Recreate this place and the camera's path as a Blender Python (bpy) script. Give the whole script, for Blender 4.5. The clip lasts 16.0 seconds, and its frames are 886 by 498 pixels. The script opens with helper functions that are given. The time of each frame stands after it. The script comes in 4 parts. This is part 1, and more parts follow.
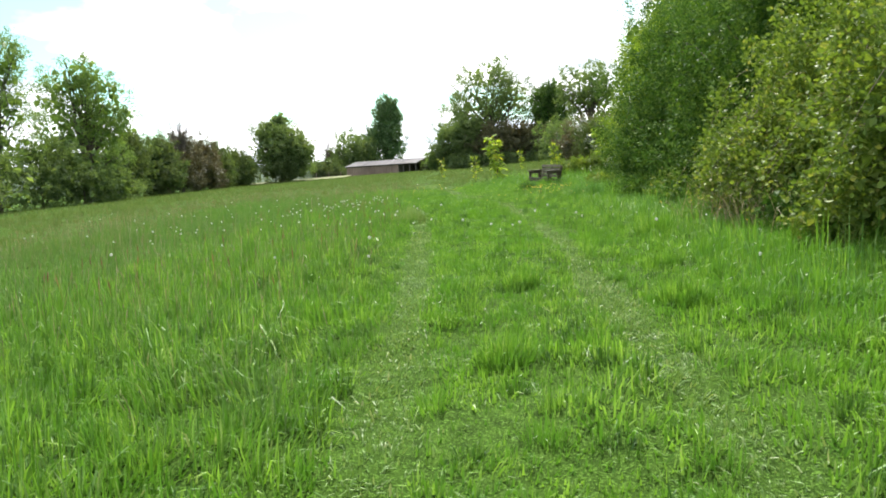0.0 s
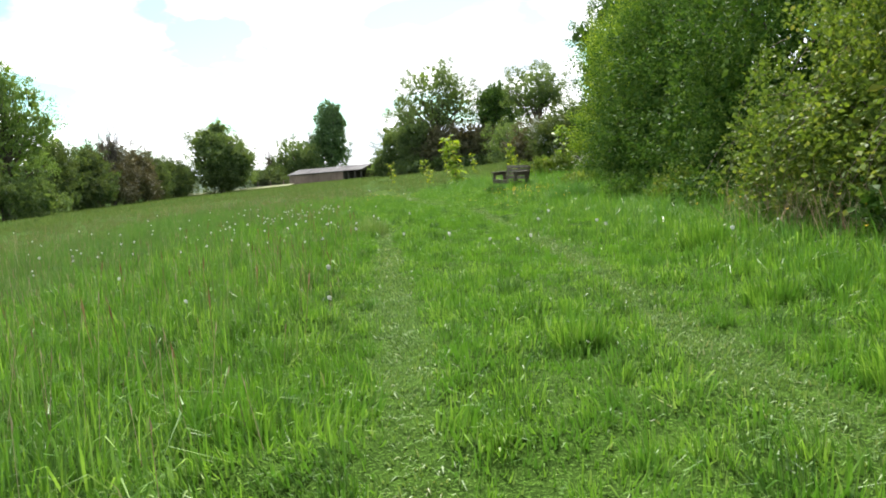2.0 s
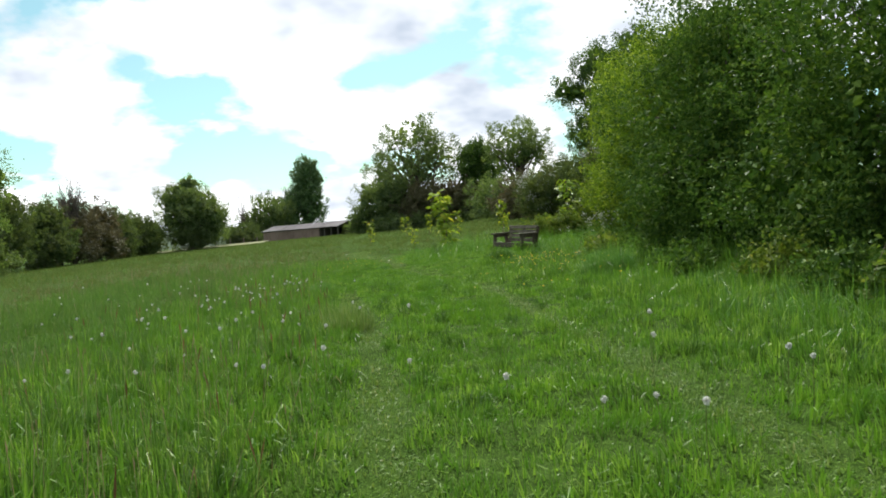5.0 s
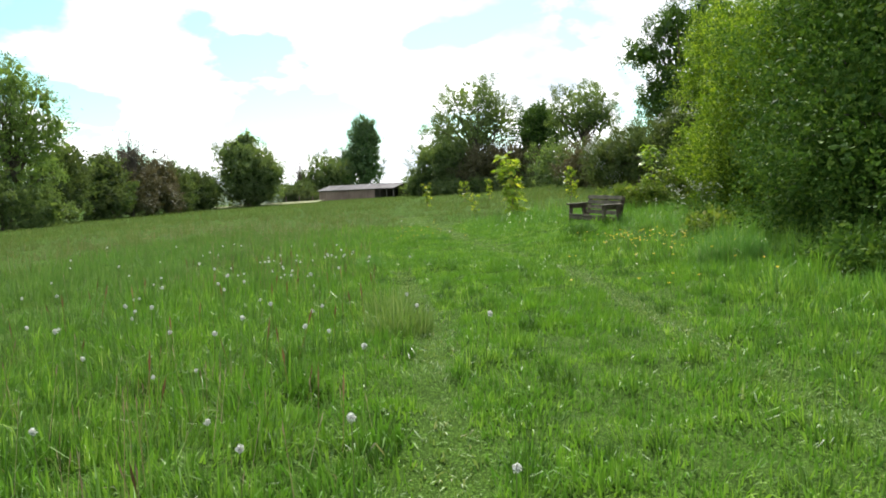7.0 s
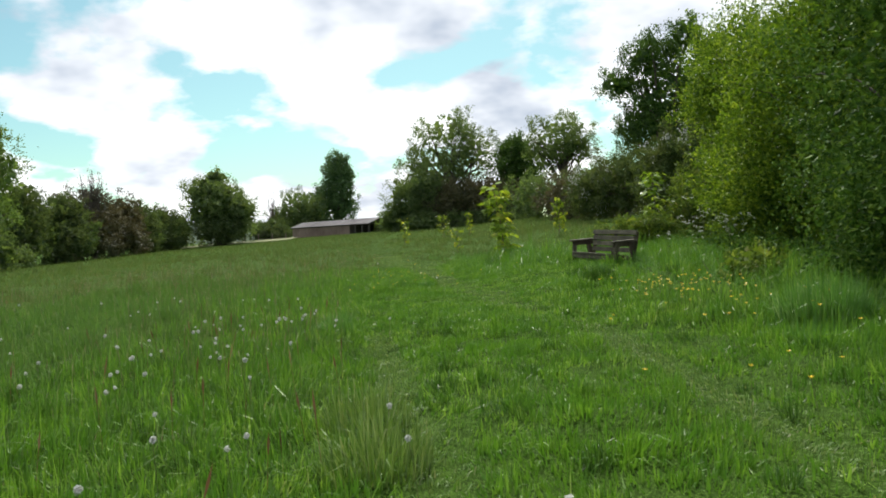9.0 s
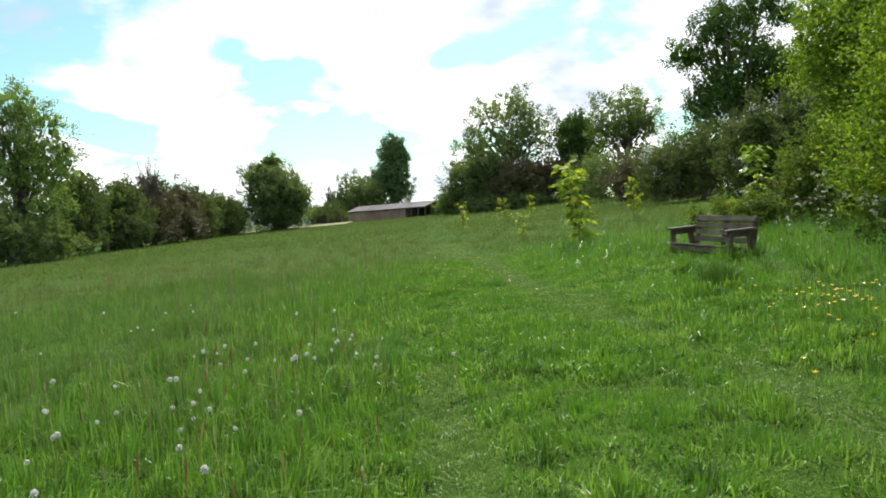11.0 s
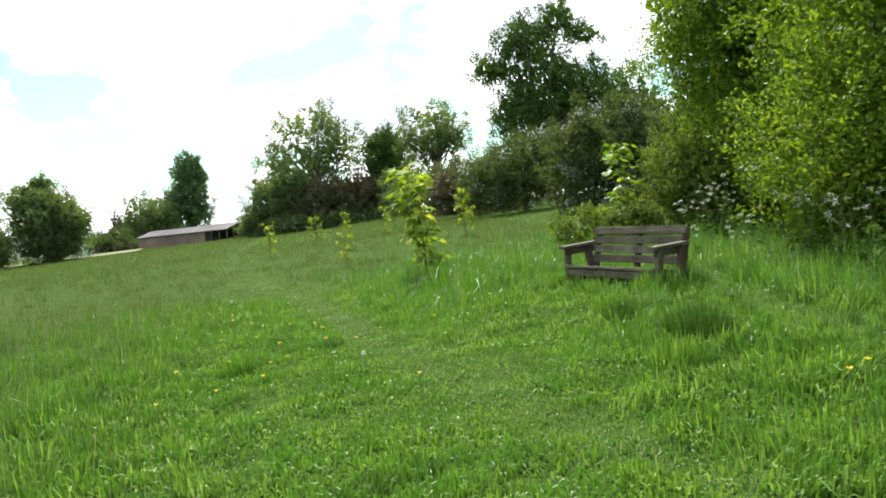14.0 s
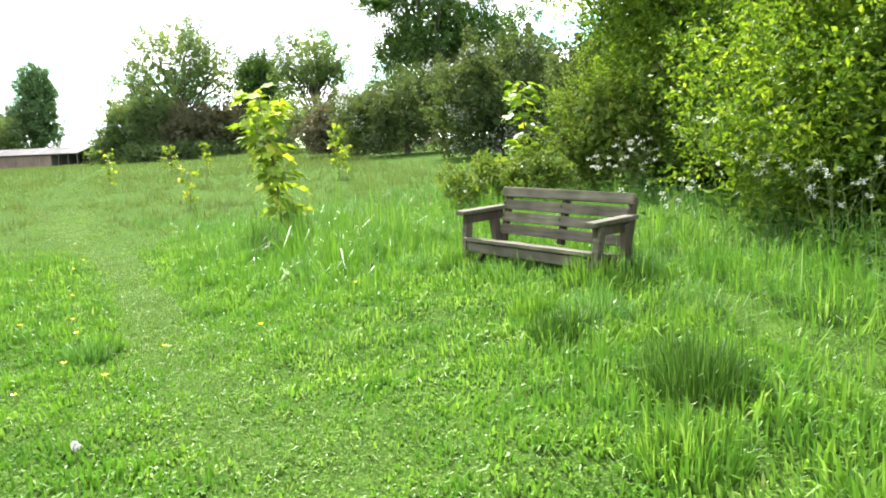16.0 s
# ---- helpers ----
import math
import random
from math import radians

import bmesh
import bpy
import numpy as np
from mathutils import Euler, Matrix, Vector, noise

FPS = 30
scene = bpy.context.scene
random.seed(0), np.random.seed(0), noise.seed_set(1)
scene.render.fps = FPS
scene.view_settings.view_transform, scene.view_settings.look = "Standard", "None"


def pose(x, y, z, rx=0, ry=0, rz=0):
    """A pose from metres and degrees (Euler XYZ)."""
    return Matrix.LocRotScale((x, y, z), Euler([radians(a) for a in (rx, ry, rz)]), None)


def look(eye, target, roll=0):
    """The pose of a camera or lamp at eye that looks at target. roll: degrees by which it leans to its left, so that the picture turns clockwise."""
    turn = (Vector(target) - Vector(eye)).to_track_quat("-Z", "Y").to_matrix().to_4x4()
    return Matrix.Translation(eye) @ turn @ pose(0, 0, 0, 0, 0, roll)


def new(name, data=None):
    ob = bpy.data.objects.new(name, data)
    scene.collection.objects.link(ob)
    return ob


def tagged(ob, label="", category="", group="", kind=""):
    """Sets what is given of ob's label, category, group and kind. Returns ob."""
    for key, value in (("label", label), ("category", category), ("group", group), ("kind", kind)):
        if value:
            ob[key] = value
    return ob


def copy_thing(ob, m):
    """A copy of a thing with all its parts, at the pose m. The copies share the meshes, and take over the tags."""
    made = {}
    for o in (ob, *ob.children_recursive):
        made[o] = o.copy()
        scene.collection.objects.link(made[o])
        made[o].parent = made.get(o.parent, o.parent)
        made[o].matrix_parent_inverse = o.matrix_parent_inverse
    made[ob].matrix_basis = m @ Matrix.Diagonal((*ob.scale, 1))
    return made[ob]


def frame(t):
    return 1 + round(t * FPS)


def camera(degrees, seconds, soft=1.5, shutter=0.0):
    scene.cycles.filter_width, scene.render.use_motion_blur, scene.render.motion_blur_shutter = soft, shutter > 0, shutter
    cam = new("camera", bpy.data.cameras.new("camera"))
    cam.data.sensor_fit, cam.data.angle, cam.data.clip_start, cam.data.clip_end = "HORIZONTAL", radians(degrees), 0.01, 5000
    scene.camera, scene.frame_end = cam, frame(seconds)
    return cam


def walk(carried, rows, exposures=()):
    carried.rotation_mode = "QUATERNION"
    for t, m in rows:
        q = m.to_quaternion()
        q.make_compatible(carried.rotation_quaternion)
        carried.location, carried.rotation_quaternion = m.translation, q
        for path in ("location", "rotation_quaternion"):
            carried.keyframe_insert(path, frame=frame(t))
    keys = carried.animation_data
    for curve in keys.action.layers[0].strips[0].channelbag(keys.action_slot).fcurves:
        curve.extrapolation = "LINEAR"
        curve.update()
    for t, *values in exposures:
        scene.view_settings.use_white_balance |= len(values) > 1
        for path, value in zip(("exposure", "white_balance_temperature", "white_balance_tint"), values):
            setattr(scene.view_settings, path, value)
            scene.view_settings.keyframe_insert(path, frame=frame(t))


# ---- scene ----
cam = camera(62.4, 16.0, 1.8)
PATH = [
    (0, (0.812, 1.711, 0.851), (0.716, 3.699, 0.657), -2.5),
    (0.5, (0.668, 2.3, 0.844), (0.596, 4.293, 0.691), -4.0),
    (1, (0.553, 3.014, 0.857), (0.496, 5.008, 0.71), -4.0),
    (1.5, (0.374, 3.628, 0.841), (0.348, 5.621, 0.676), -2.3),
    (2, (0.326, 4.356, 0.812), (0.377, 6.346, 0.626), -3.8),
    (2.5, (0.265, 5.076, 0.818), (0.361, 7.069, 0.674), -0.8),
    (3, (0.24, 5.762, 0.84), (0.408, 7.752, 0.724), -4.3),
    (3.5, (0.192, 6.446, 0.859), (0.303, 8.442, 0.817), -3.6),
    (4, (0.141, 7.101, 0.881), (0.306, 9.095, 0.884), -4.6),
    (4.2, (0.11, 7.351, 0.951), (0.26, 9.345, 0.95), -4.8),
    (6.3, (0.012, 9.892, 1.073), (0.071, 11.887, 0.944), -1.1),
    (6.5, (-0.018, 10.131, 1.09), (0.009, 12.126, 0.951), -1.2),
    (7, (-0.104, 10.828, 1.1), (-0.131, 12.823, 0.972), -1.6),
    (7.5, (-0.125, 11.458, 1.132), (-0.168, 13.454, 1.016), -3.0),
    (8, (-0.19, 12.142, 1.149), (-0.181, 14.141, 1.087), -1.8),
    (8.5, (-0.191, 12.779, 1.176), (-0.139, 14.778, 1.143), -3.7),
    (9, (-0.281, 13.424, 1.21), (-0.24, 15.423, 1.172), -2.7),
    (9.5, (-0.266, 14.035, 1.202), (-0.295, 16.033, 1.111), -3.5),
    (9.7, (-0.283, 14.294, 1.257), (-0.343, 16.291, 1.168), -2.4),
    (11.8, (-0.581, 17.003, 1.354), (-0.729, 18.997, 1.293), -3.6),
    (12, (-0.622, 17.287, 1.348), (-0.768, 19.282, 1.33), -1.2),
    (12.5, (-0.705, 17.974, 1.344), (-0.74, 19.974, 1.368), -2.6),
    (13, (-0.718, 18.714, 1.371), (-0.607, 20.711, 1.392), 0.3),
    (13.5, (-0.749, 19.386, 1.374), (-0.517, 21.373, 1.357), 0.4),
    (14, (-0.593, 20.101, 1.404), (-0.19, 22.058, 1.336), -5.4),
    (14.5, (-0.428, 20.78, 1.379), (0.182, 22.685, 1.346), -2.2),
    (15, (-0.14, 21.437, 1.391), (0.693, 23.253, 1.291), -0.6),
    (15.5, (0.02, 22.039, 1.441), (0.875, 23.838, 1.26), -1.7),
    (16, (0.19, 22.676, 1.48), (0.9, 24.529, 1.23), -2.0),
]
EXPOSURES = [(0, 1.12), (1.5, 0.95), (2, 0.95), (3, 0.9), (3.5, 0.75), (4.2, 0.35), (6.3, 0.3), (6.5, 0.4), (7, 0.75), (7.5, 0.8), (8, 0.65), (8.5, 0.42), (9, 0.15), (9.7, 0.2), (12, 0.65), (13, 0.35), (13.7, 0.6), (14.1, 0.95), (14.5, 1.2), (15, 1.55), (15.5, 1.75), (16, 1.85)]
walk(cam, [(t, look(eye, target, roll)) for t, eye, target, roll in PATH], EXPOSURES)

# ---- sky and sun ----
SUN_DIR = Vector((0.05, 0.78, 0.93)).normalized()
SUN_EL = math.asin(SUN_DIR.z)
SUN_AZ = math.atan2(SUN_DIR.x, SUN_DIR.y)


def build_sky():
    world = bpy.data.worlds.new("sky")
    scene.world = world
    world.use_nodes = True
    nt = world.node_tree
    N, L = nt.nodes, nt.links
    bg = N["Background"]
    sky = N.new("ShaderNodeTexSky")
    sky.sky_type, sky.sun_disc = "NISHITA", False
    sky.sun_elevation, sky.sun_rotation = SUN_EL, SUN_AZ
    co = N.new("ShaderNodeTexCoord")
    sep = N.new("ShaderNodeSeparateXYZ")
    L.new(co.outputs["Generated"], sep.inputs[0])
    # clouds lie on a flat layer overhead: direction divided by its height
    h = N.new("ShaderNodeMath")
    h.operation = "MAXIMUM"
    L.new(sep.outputs["Z"], h.inputs[0])
    h.inputs[1].default_value = 0.0
    h2 = N.new("ShaderNodeMath")
    L.new(h.outputs[0], h2.inputs[0])
    h2.inputs[1].default_value = 0.38
    dv = N.new("ShaderNodeVectorMath")
    dv.operation = "DIVIDE"
    cb = N.new("ShaderNodeCombineXYZ")
    for k in range(3):
        L.new(h2.outputs[0], cb.inputs[k])
    L.new(co.outputs["Generated"], dv.inputs[0])
    L.new(cb.outputs[0], dv.inputs[1])
    n1 = N.new("ShaderNodeTexNoise")
    n1.inputs["Scale"].default_value, n1.inputs["Detail"].default_value = 2.6, 7
    n1.inputs["Roughness"].default_value = 0.5
    L.new(dv.outputs[0], n1.inputs["Vector"])
    ramp = N.new("ShaderNodeValToRGB")
    ramp.color_ramp.elements[0].position, ramp.color_ramp.elements[1].position = 0.44, 0.5
    L.new(n1.outputs["Fac"], ramp.inputs[0])
    n2 = N.new("ShaderNodeTexNoise")
    n2.inputs["Scale"].default_value, n2.inputs["Detail"].default_value = 3.2, 4
    sh = N.new("ShaderNodeVectorMath")
    sh.inputs[1].default_value = (4.2, 1.3, 2.0)
    L.new(dv.outputs[0], sh.inputs[0])
    L.new(sh.outputs[0], n2.inputs["Vector"])
    grey = N.new("ShaderNodeValToRGB")
    e = grey.color_ramp.elements
    e[0].position, e[0].color = 0.32, (5.4, 6.2, 7.4, 1)
    e[1].position, e[1].color = 0.56, (13.0, 13.2, 13.4, 1)
    L.new(n2.outputs["Fac"], grey.inputs[0])
    blue = N.new("ShaderNodeMix")
    blue.data_type, blue.blend_type = "RGBA", "MULTIPLY"
    blue.inputs["Factor"].default_value = 1.0
    blue.inputs["B"].default_value = (0.95, 1.3, 1.1, 1)
    L.new(sky.outputs[0], blue.inputs["A"])
    mix = N.new("ShaderNodeMix")
    mix.data_type = "RGBA"
    L.new(ramp.outputs[0], mix.inputs["Factor"])
    L.new(blue.outputs["Result"], mix.inputs["A"])
    L.new(grey.outputs[0], mix.inputs["B"])
    L.new(mix.outputs["Result"], bg.inputs["Color"])
    bg.inputs["Strength"].default_value = 0.092
    sun = new("sun", bpy.data.lights.new("sun", "SUN"))
    sun.data.energy, sun.data.angle, sun.data.color = 5.0, radians(1.5), (1.0, 0.96, 0.9)
    sun.matrix_world = look((0, 0, 60), Vector((0, 0, 60)) - SUN_DIR)


build_sky()


# ---- materials ----
def shader(name):
    m = bpy.data.materials.new(name)
    m.use_nodes = True
    nt = m.node_tree
    return m, nt.nodes, nt.links, nt.nodes["Principled BSDF"]


def noise_node(N, L, scale, detail=4, coord="Object"):
    co = N.new("ShaderNodeTexCoord")
    n = N.new("ShaderNodeTexNoise")
    n.inputs["Scale"].default_value, n.inputs["Detail"].default_value = scale, detail
    L.new(co.outputs[coord], n.inputs["Vector"])
    return n


def ramp_node(N, L, fac, stops):
    r = N.new("ShaderNodeValToRGB")
    e = r.color_ramp.elements
    while len(e) < len(stops):
        e.new(0.5)
    for k, (p, c) in enumerate(stops):
        e[k].position, e[k].color = p, (*c, 1)
    L.new(fac, r.inputs[0])
    return r


def mix_node(N, L, fac, a, b, kind="MIX"):
    m = N.new("ShaderNodeMix")
    m.data_type, m.blend_type = "RGBA", kind
    for key, v in (("Factor", fac), ("A", a), ("B", b)):
        if isinstance(v, bpy.types.NodeSocket):
            L.new(v, m.inputs[key])
        else:
            m.inputs[key].default_value = v if key == "Factor" else (*v, 1)
    return m.outputs["Result"]


def leafy(name, stops, patch=None, patch_scale=0.5, rough=0.5, through_light=0.35, tint=(1.25, 1.25, 0.5), spec=0.3, by_object=False, clump=None):
    """Leaves and blades: each one its own shade, wider patches over that, light shining through."""
    m, N, L, b = shader(name)
    geo = N.new("ShaderNodeObjectInfo" if by_object else "ShaderNodeNewGeometry")
    col = ramp_node(N, L, geo.outputs["Random" if by_object else "Random Per Island"], stops).outputs[0]
    if patch:
        n = noise_node(N, L, patch_scale, 3)
        f = ramp_node(N, L, n.outputs["Fac"], [(0.42, (0, 0, 0)), (0.62, (1, 1, 1))])
        half = N.new("ShaderNodeMath")
        half.operation = "MULTIPLY"
        half.inputs[1].default_value = 0.6
        L.new(f.outputs[0], half.inputs[0])
        col = mix_node(N, L, half.outputs[0], col, patch)
    if clump:
        # tufts of a darker sort between paler ones
        n = noise_node(N, L, clump[1], 2)
        f = ramp_node(N, L, n.outputs["Fac"], [(0.44, (0, 0, 0)), (0.58, (0.75, 0.75, 0.75))])
        col = mix_node(N, L, f.outputs[0], col, clump[0])
    L.new(col, b.inputs["Base Color"])
    b.inputs["Roughness"].default_value = rough
    b.inputs["Specular IOR Level"].default_value = spec
    tr = N.new("ShaderNodeBsdfTranslucent")
    L.new(mix_node(N, L, 1.0, col, tint, "MULTIPLY"), tr.inputs["Color"])
    ms = N.new("ShaderNodeMixShader")
    ms.inputs[0].default_value = through_light
    L.new(b.outputs[0], ms.inputs[1])
    L.new(tr.outputs[0], ms.inputs[2])
    L.new(ms.outputs[0], N["Material Output"].inputs["Surface"])
    return m


def solid(name, a, b_col, scale=8.0, rough=0.7, bump=0.3, stretch=None, metal=0.0, per_object=0.0, detail=6):
    """Opaque surfaces with two scales of variation and relief."""
    m, N, L, b = shader(name)
    n = noise_node(N, L, scale, detail)
    if stretch:
        mp = N.new("ShaderNodeMapping")
        mp.inputs["Scale"].default_value = stretch
        L.new(n.inputs["Vector"].links[0].from_socket, mp.inputs[0])
        L.new(mp.outputs[0], n.inputs["Vector"])
    big = noise_node(N, L, scale * 0.13, 3)
    col = ramp_node(N, L, n.outputs["Fac"], [(0.3, a), (0.7, b_col)]).outputs[0]
    col = mix_node(N, L, 0.45, col, ramp_node(N, L, big.outputs["Fac"], [(0.35, tuple(0.7 * v for v in a)), (0.65, tuple(1.15 * v for v in b_col))]).outputs[0])
    if per_object:
        oi = N.new("ShaderNodeObjectInfo")
        k = ramp_node(N, L, oi.outputs["Random"], [(0.0, (1 - per_object,) * 3), (1.0, (1 + per_object * 0.4,) * 3)])
        col = mix_node(N, L, 1.0, col, k.outputs[0], "MULTIPLY")
    L.new(col, b.inputs["Base Color"])
    b.inputs["Roughness"].default_value, b.inputs["Metallic"].default_value = rough, metal
    b.inputs["Specular IOR Level"].default_value = 0.1 if rough > 0.9 else 0.35
    if bump:
        bp = N.new("ShaderNodeBump")
        bp.inputs["Strength"].default_value, bp.inputs["Distance"].default_value = bump, 0.02
        L.new(n.outputs["Fac"], bp.inputs["Height"])
        L.new(bp.outputs[0], b.inputs["Normal"])
    return m


def ground_material():
    m, N, L, b = shader("shaded_meadow_soil")
    fine = noise_node(N, L, 9.0, 8)
    mid = noise_node(N, L, 0.7, 5)
    wide = noise_node(N, L, 0.06, 4)
    # soil colours darkened to stand for the shadow in gaps between tufts
    c = ramp_node(N, L, fine.outputs["Fac"], [(0.3, (0.016, 0.032, 0.005)), (0.55, (0.032, 0.066, 0.009)), (0.75, (0.058, 0.108, 0.015))]).outputs[0]
    c = mix_node(N, L, ramp_node(N, L, mid.outputs["Fac"], [(0.45, (0, 0, 0)), (0.7, (0.5, 0.5, 0.5))]).outputs[0], c, (0.028, 0.058, 0.009))
    c = mix_node(N, L, ramp_node(N, L, wide.outputs["Fac"], [(0.4, (0, 0, 0)), (0.65, (0.5, 0.5, 0.5))]).outputs[0], c, (0.04, 0.07, 0.016))
    thatch = noise_node(N, L, 70.0, 3)
    c = mix_node(N, L, ramp_node(N, L, thatch.outputs["Fac"], [(0.5, (0, 0, 0)), (0.66, (0.8, 0.8, 0.8))]).outputs[0], c, (0.1, 0.19, 0.03))
    L.new(c, b.inputs["Base Color"])
    b.inputs["Roughness"].default_value = 0.9
    b.inputs["Specular IOR Level"].default_value = 0.02
    bp = N.new("ShaderNodeBump")
    bp.inputs["Strength"].default_value, bp.inputs["Distance"].default_value = 0.6, 0.05
    both = N.new("ShaderNodeMath")
    L.new(fine.outputs["Fac"], both.inputs[0])
    L.new(thatch.outputs["Fac"], both.inputs[1])
    L.new(both.outputs[0], bp.inputs["Height"])
    L.new(bp.outputs[0], b.inputs["Normal"])
    return m


SOIL = ground_material()
GRASS = leafy("lush_grass", [(0.0, (0.055, 0.125, 0.014)), (0.4, (0.122, 0.232, 0.033)), (0.78, (0.222, 0.35, 0.052)), (0.97, (0.27, 0.4, 0.07)), (1.0, (0.33, 0.36, 0.15))], (0.115, 0.24, 0.02), 0.45, 0.45, 0.34, (1.0, 1.15, 0.62), 0.16, clump=((0.08, 0.185, 0.024), 3.2))
MEADOW = leafy("meadow_grass", [(0.0, (0.065, 0.145, 0.02)), (0.5, (0.115, 0.22, 0.046)), (0.83, (0.165, 0.265, 0.075)), (0.95, (0.19, 0.23, 0.1)), (1.0, (0.23, 0.2, 0.13))], (0.11, 0.165, 0.05), 0.16, 0.6, 0.34, (1.0, 1.12, 0.55), 0.12, clump=((0.08, 0.155, 0.036), 2.4))
TRODDEN = leafy("trodden_grass", [(0.0, (0.09, 0.165, 0.036)), (0.5, (0.145, 0.235, 0.068)), (0.9, (0.21, 0.285, 0.115)), (1.0, (0.3, 0.31, 0.18))], (0.14, 0.235, 0.06), 0.8, 0.5, 0.25, spec=0.2)
HAYGRASS = leafy("hay_grass", [(0.0, (0.055, 0.1, 0.026)), (0.5, (0.095, 0.152, 0.048)), (0.9, (0.145, 0.18, 0.082)), (1.0, (0.18, 0.17, 0.1))], (0.09, 0.12, 0.05), 0.1, 0.65, 0.35, spec=0.06)
BLUEGREEN = leafy("coarse_grass", [(0.0, (0.07, 0.165, 0.034)), (0.6, (0.13, 0.255, 0.058)), (0.92, (0.2, 0.31, 0.1)), (1.0, (0.36, 0.42, 0.24))], (0.085, 0.19, 0.025), 0.7, 0.36, 0.32, (1.0, 1.15, 0.6), 0.28, clump=((0.08, 0.185, 0.042), 2.6))
DARKTUFT = leafy("dark_grass", [(0.0, (0.03, 0.08, 0.014)), (0.6, (0.055, 0.125, 0.022)), (1.0, (0.12, 0.21, 0.05))], (0.045, 0.11, 0.014), 0.7, 0.45, 0.22, spec=0.25)
SEEDHEAD = leafy("grass_seed", [(0.0, (0.16, 0.11, 0.08)), (0.5, (0.24, 0.19, 0.12)), (1.0, (0.33, 0.30, 0.2))], None, 1, 0.7, 0.25, (1, 0.9, 0.7))
HAWTHORN = leafy("hawthorn_leaf", [(0.0, (0.03, 0.068, 0.014)), (0.5, (0.06, 0.122, 0.022)), (0.85, (0.11, 0.185, 0.034)), (1.0, (0.17, 0.245, 0.05))], (0.062, 0.13, 0.022), 0.35, 0.6, 0.24, (1.1, 1.15, 0.5), 0.08)
DULLHAW = leafy("dull_hawthorn_leaf", [(0.0, (0.04, 0.066, 0.024)), (0.6, (0.075, 0.108, 0.04)), (1.0, (0.125, 0.16, 0.062))], (0.085, 0.1, 0.045), 0.4, 0.6, 0.34, spec=0.08)
BRIGHT = leafy("young_hedge_leaf", [(0.0, (0.035, 0.076, 0.011)), (0.45, (0.1, 0.175, 0.019)), (0.8, (0.195, 0.285, 0.03)), (1.0, (0.32, 0.4, 0.06))], (0.11, 0.19, 0.017), 0.5, 0.52, 0.44, spec=0.18)
BRAMBLE = leafy("bramble_leaf", [(0.0, (0.06, 0.1, 0.02)), (0.5, (0.12, 0.18, 0.032)), (0.88, (0.19, 0.25, 0.05)), (1.0, (0.26, 0.26, 0.08))], (0.10, 0.16, 0.035), 0.7, 0.55, 0.35, spec=0.15)
OAKLEAF = leafy("oak_leaf", [(0.0, (0.029, 0.063, 0.014)), (0.6, (0.052, 0.103, 0.021)), (1.0, (0.092, 0.161, 0.032))], None, 1, 0.5, 0.4)
# haze of distance is mixed into these leaf colours, paler and greyer
HAZEDLEAF = leafy("hazed_distant_leaf", [(0.0, (0.068, 0.108, 0.042)), (0.6, (0.112, 0.168, 0.066)), (1.0, (0.178, 0.24, 0.095))], (0.105, 0.14, 0.065), 0.08, 0.6, 0.5)
WILLOW = leafy("willow_leaf", [(0.0, (0.081, 0.138, 0.034)), (0.6, (0.138, 0.218, 0.057)), (1.0, (0.207, 0.287, 0.092))], None, 1, 0.5, 0.35)
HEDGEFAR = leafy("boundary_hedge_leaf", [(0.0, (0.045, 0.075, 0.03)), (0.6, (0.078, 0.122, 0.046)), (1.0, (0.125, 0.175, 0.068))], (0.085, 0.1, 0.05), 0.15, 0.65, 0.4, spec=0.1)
DARKLEAF = leafy("poplar_leaf", [(0.0, (0.054, 0.101, 0.041)), (0.6, (0.088, 0.155, 0.057)), (1.0, (0.121, 0.203, 0.074))], None, 1, 0.5, 0.25)
BROWNLEAF = leafy("copper_leaf", [(0.0, (0.069, 0.069, 0.035)), (0.6, (0.106, 0.100, 0.050)), (1.0, (0.150, 0.138, 0.069))], (0.05, 0.06, 0.02), 0.3, 0.5, 0.25, (1.1, 0.9, 0.6))
SAPLEAF = leafy("sycamore_leaf", [(0.0, (0.09, 0.15, 0.02)), (0.5, (0.17, 0.25, 0.03)), (0.85, (0.28, 0.36, 0.05)), (1.0, (0.5, 0.45, 0.06))], None, 1, 0.4, 0.45, (1.2, 1.15, 0.45))
SAPOBJ = leafy("sycamore_leaf_single", [(0.0, (0.16, 0.25, 0.035)), (0.5, (0.27, 0.38, 0.05)), (0.88, (0.4, 0.5, 0.08)), (1.0, (0.56, 0.5, 0.07))], None, 1, 0.65, 0.45, (1.2, 1.15, 0.45), spec=0.15, by_object=True)
LIMEOBJ = leafy("lime_leaf_single", [(0.0, (0.13, 0.22, 0.02)), (0.6, (0.22, 0.33, 0.03)), (1.0, (0.34, 0.44, 0.05))], None, 1, 0.4, 0.45, by_object=True)
BLOSSOM = leafy("may_blossom", [(0.0, (0.24, 0.27, 0.22)), (1.0, (0.46, 0.47, 0.43))], None, 1, 0.7, 0.3, (1, 1, 1))
UMBEL = leafy("umbel_white", [(0.0, (0.5, 0.51, 0.42)), (1.0, (0.76, 0.76, 0.68))], None, 1, 0.7, 0.3, (1, 1, 1))
YELLOW = leafy("buttercup_yellow", [(0.0, (0.75, 0.5, 0.02)), (1.0, (0.85, 0.65, 0.03))], None, 1, 0.3, 0.2, (1, 0.9, 0.4))
FLUFF = leafy("seed_fluff", [(0.0, (0.55, 0.55, 0.5)), (1.0, (0.74, 0.74, 0.7))], None, 1, 0.9, 0.3, (1, 1, 1))
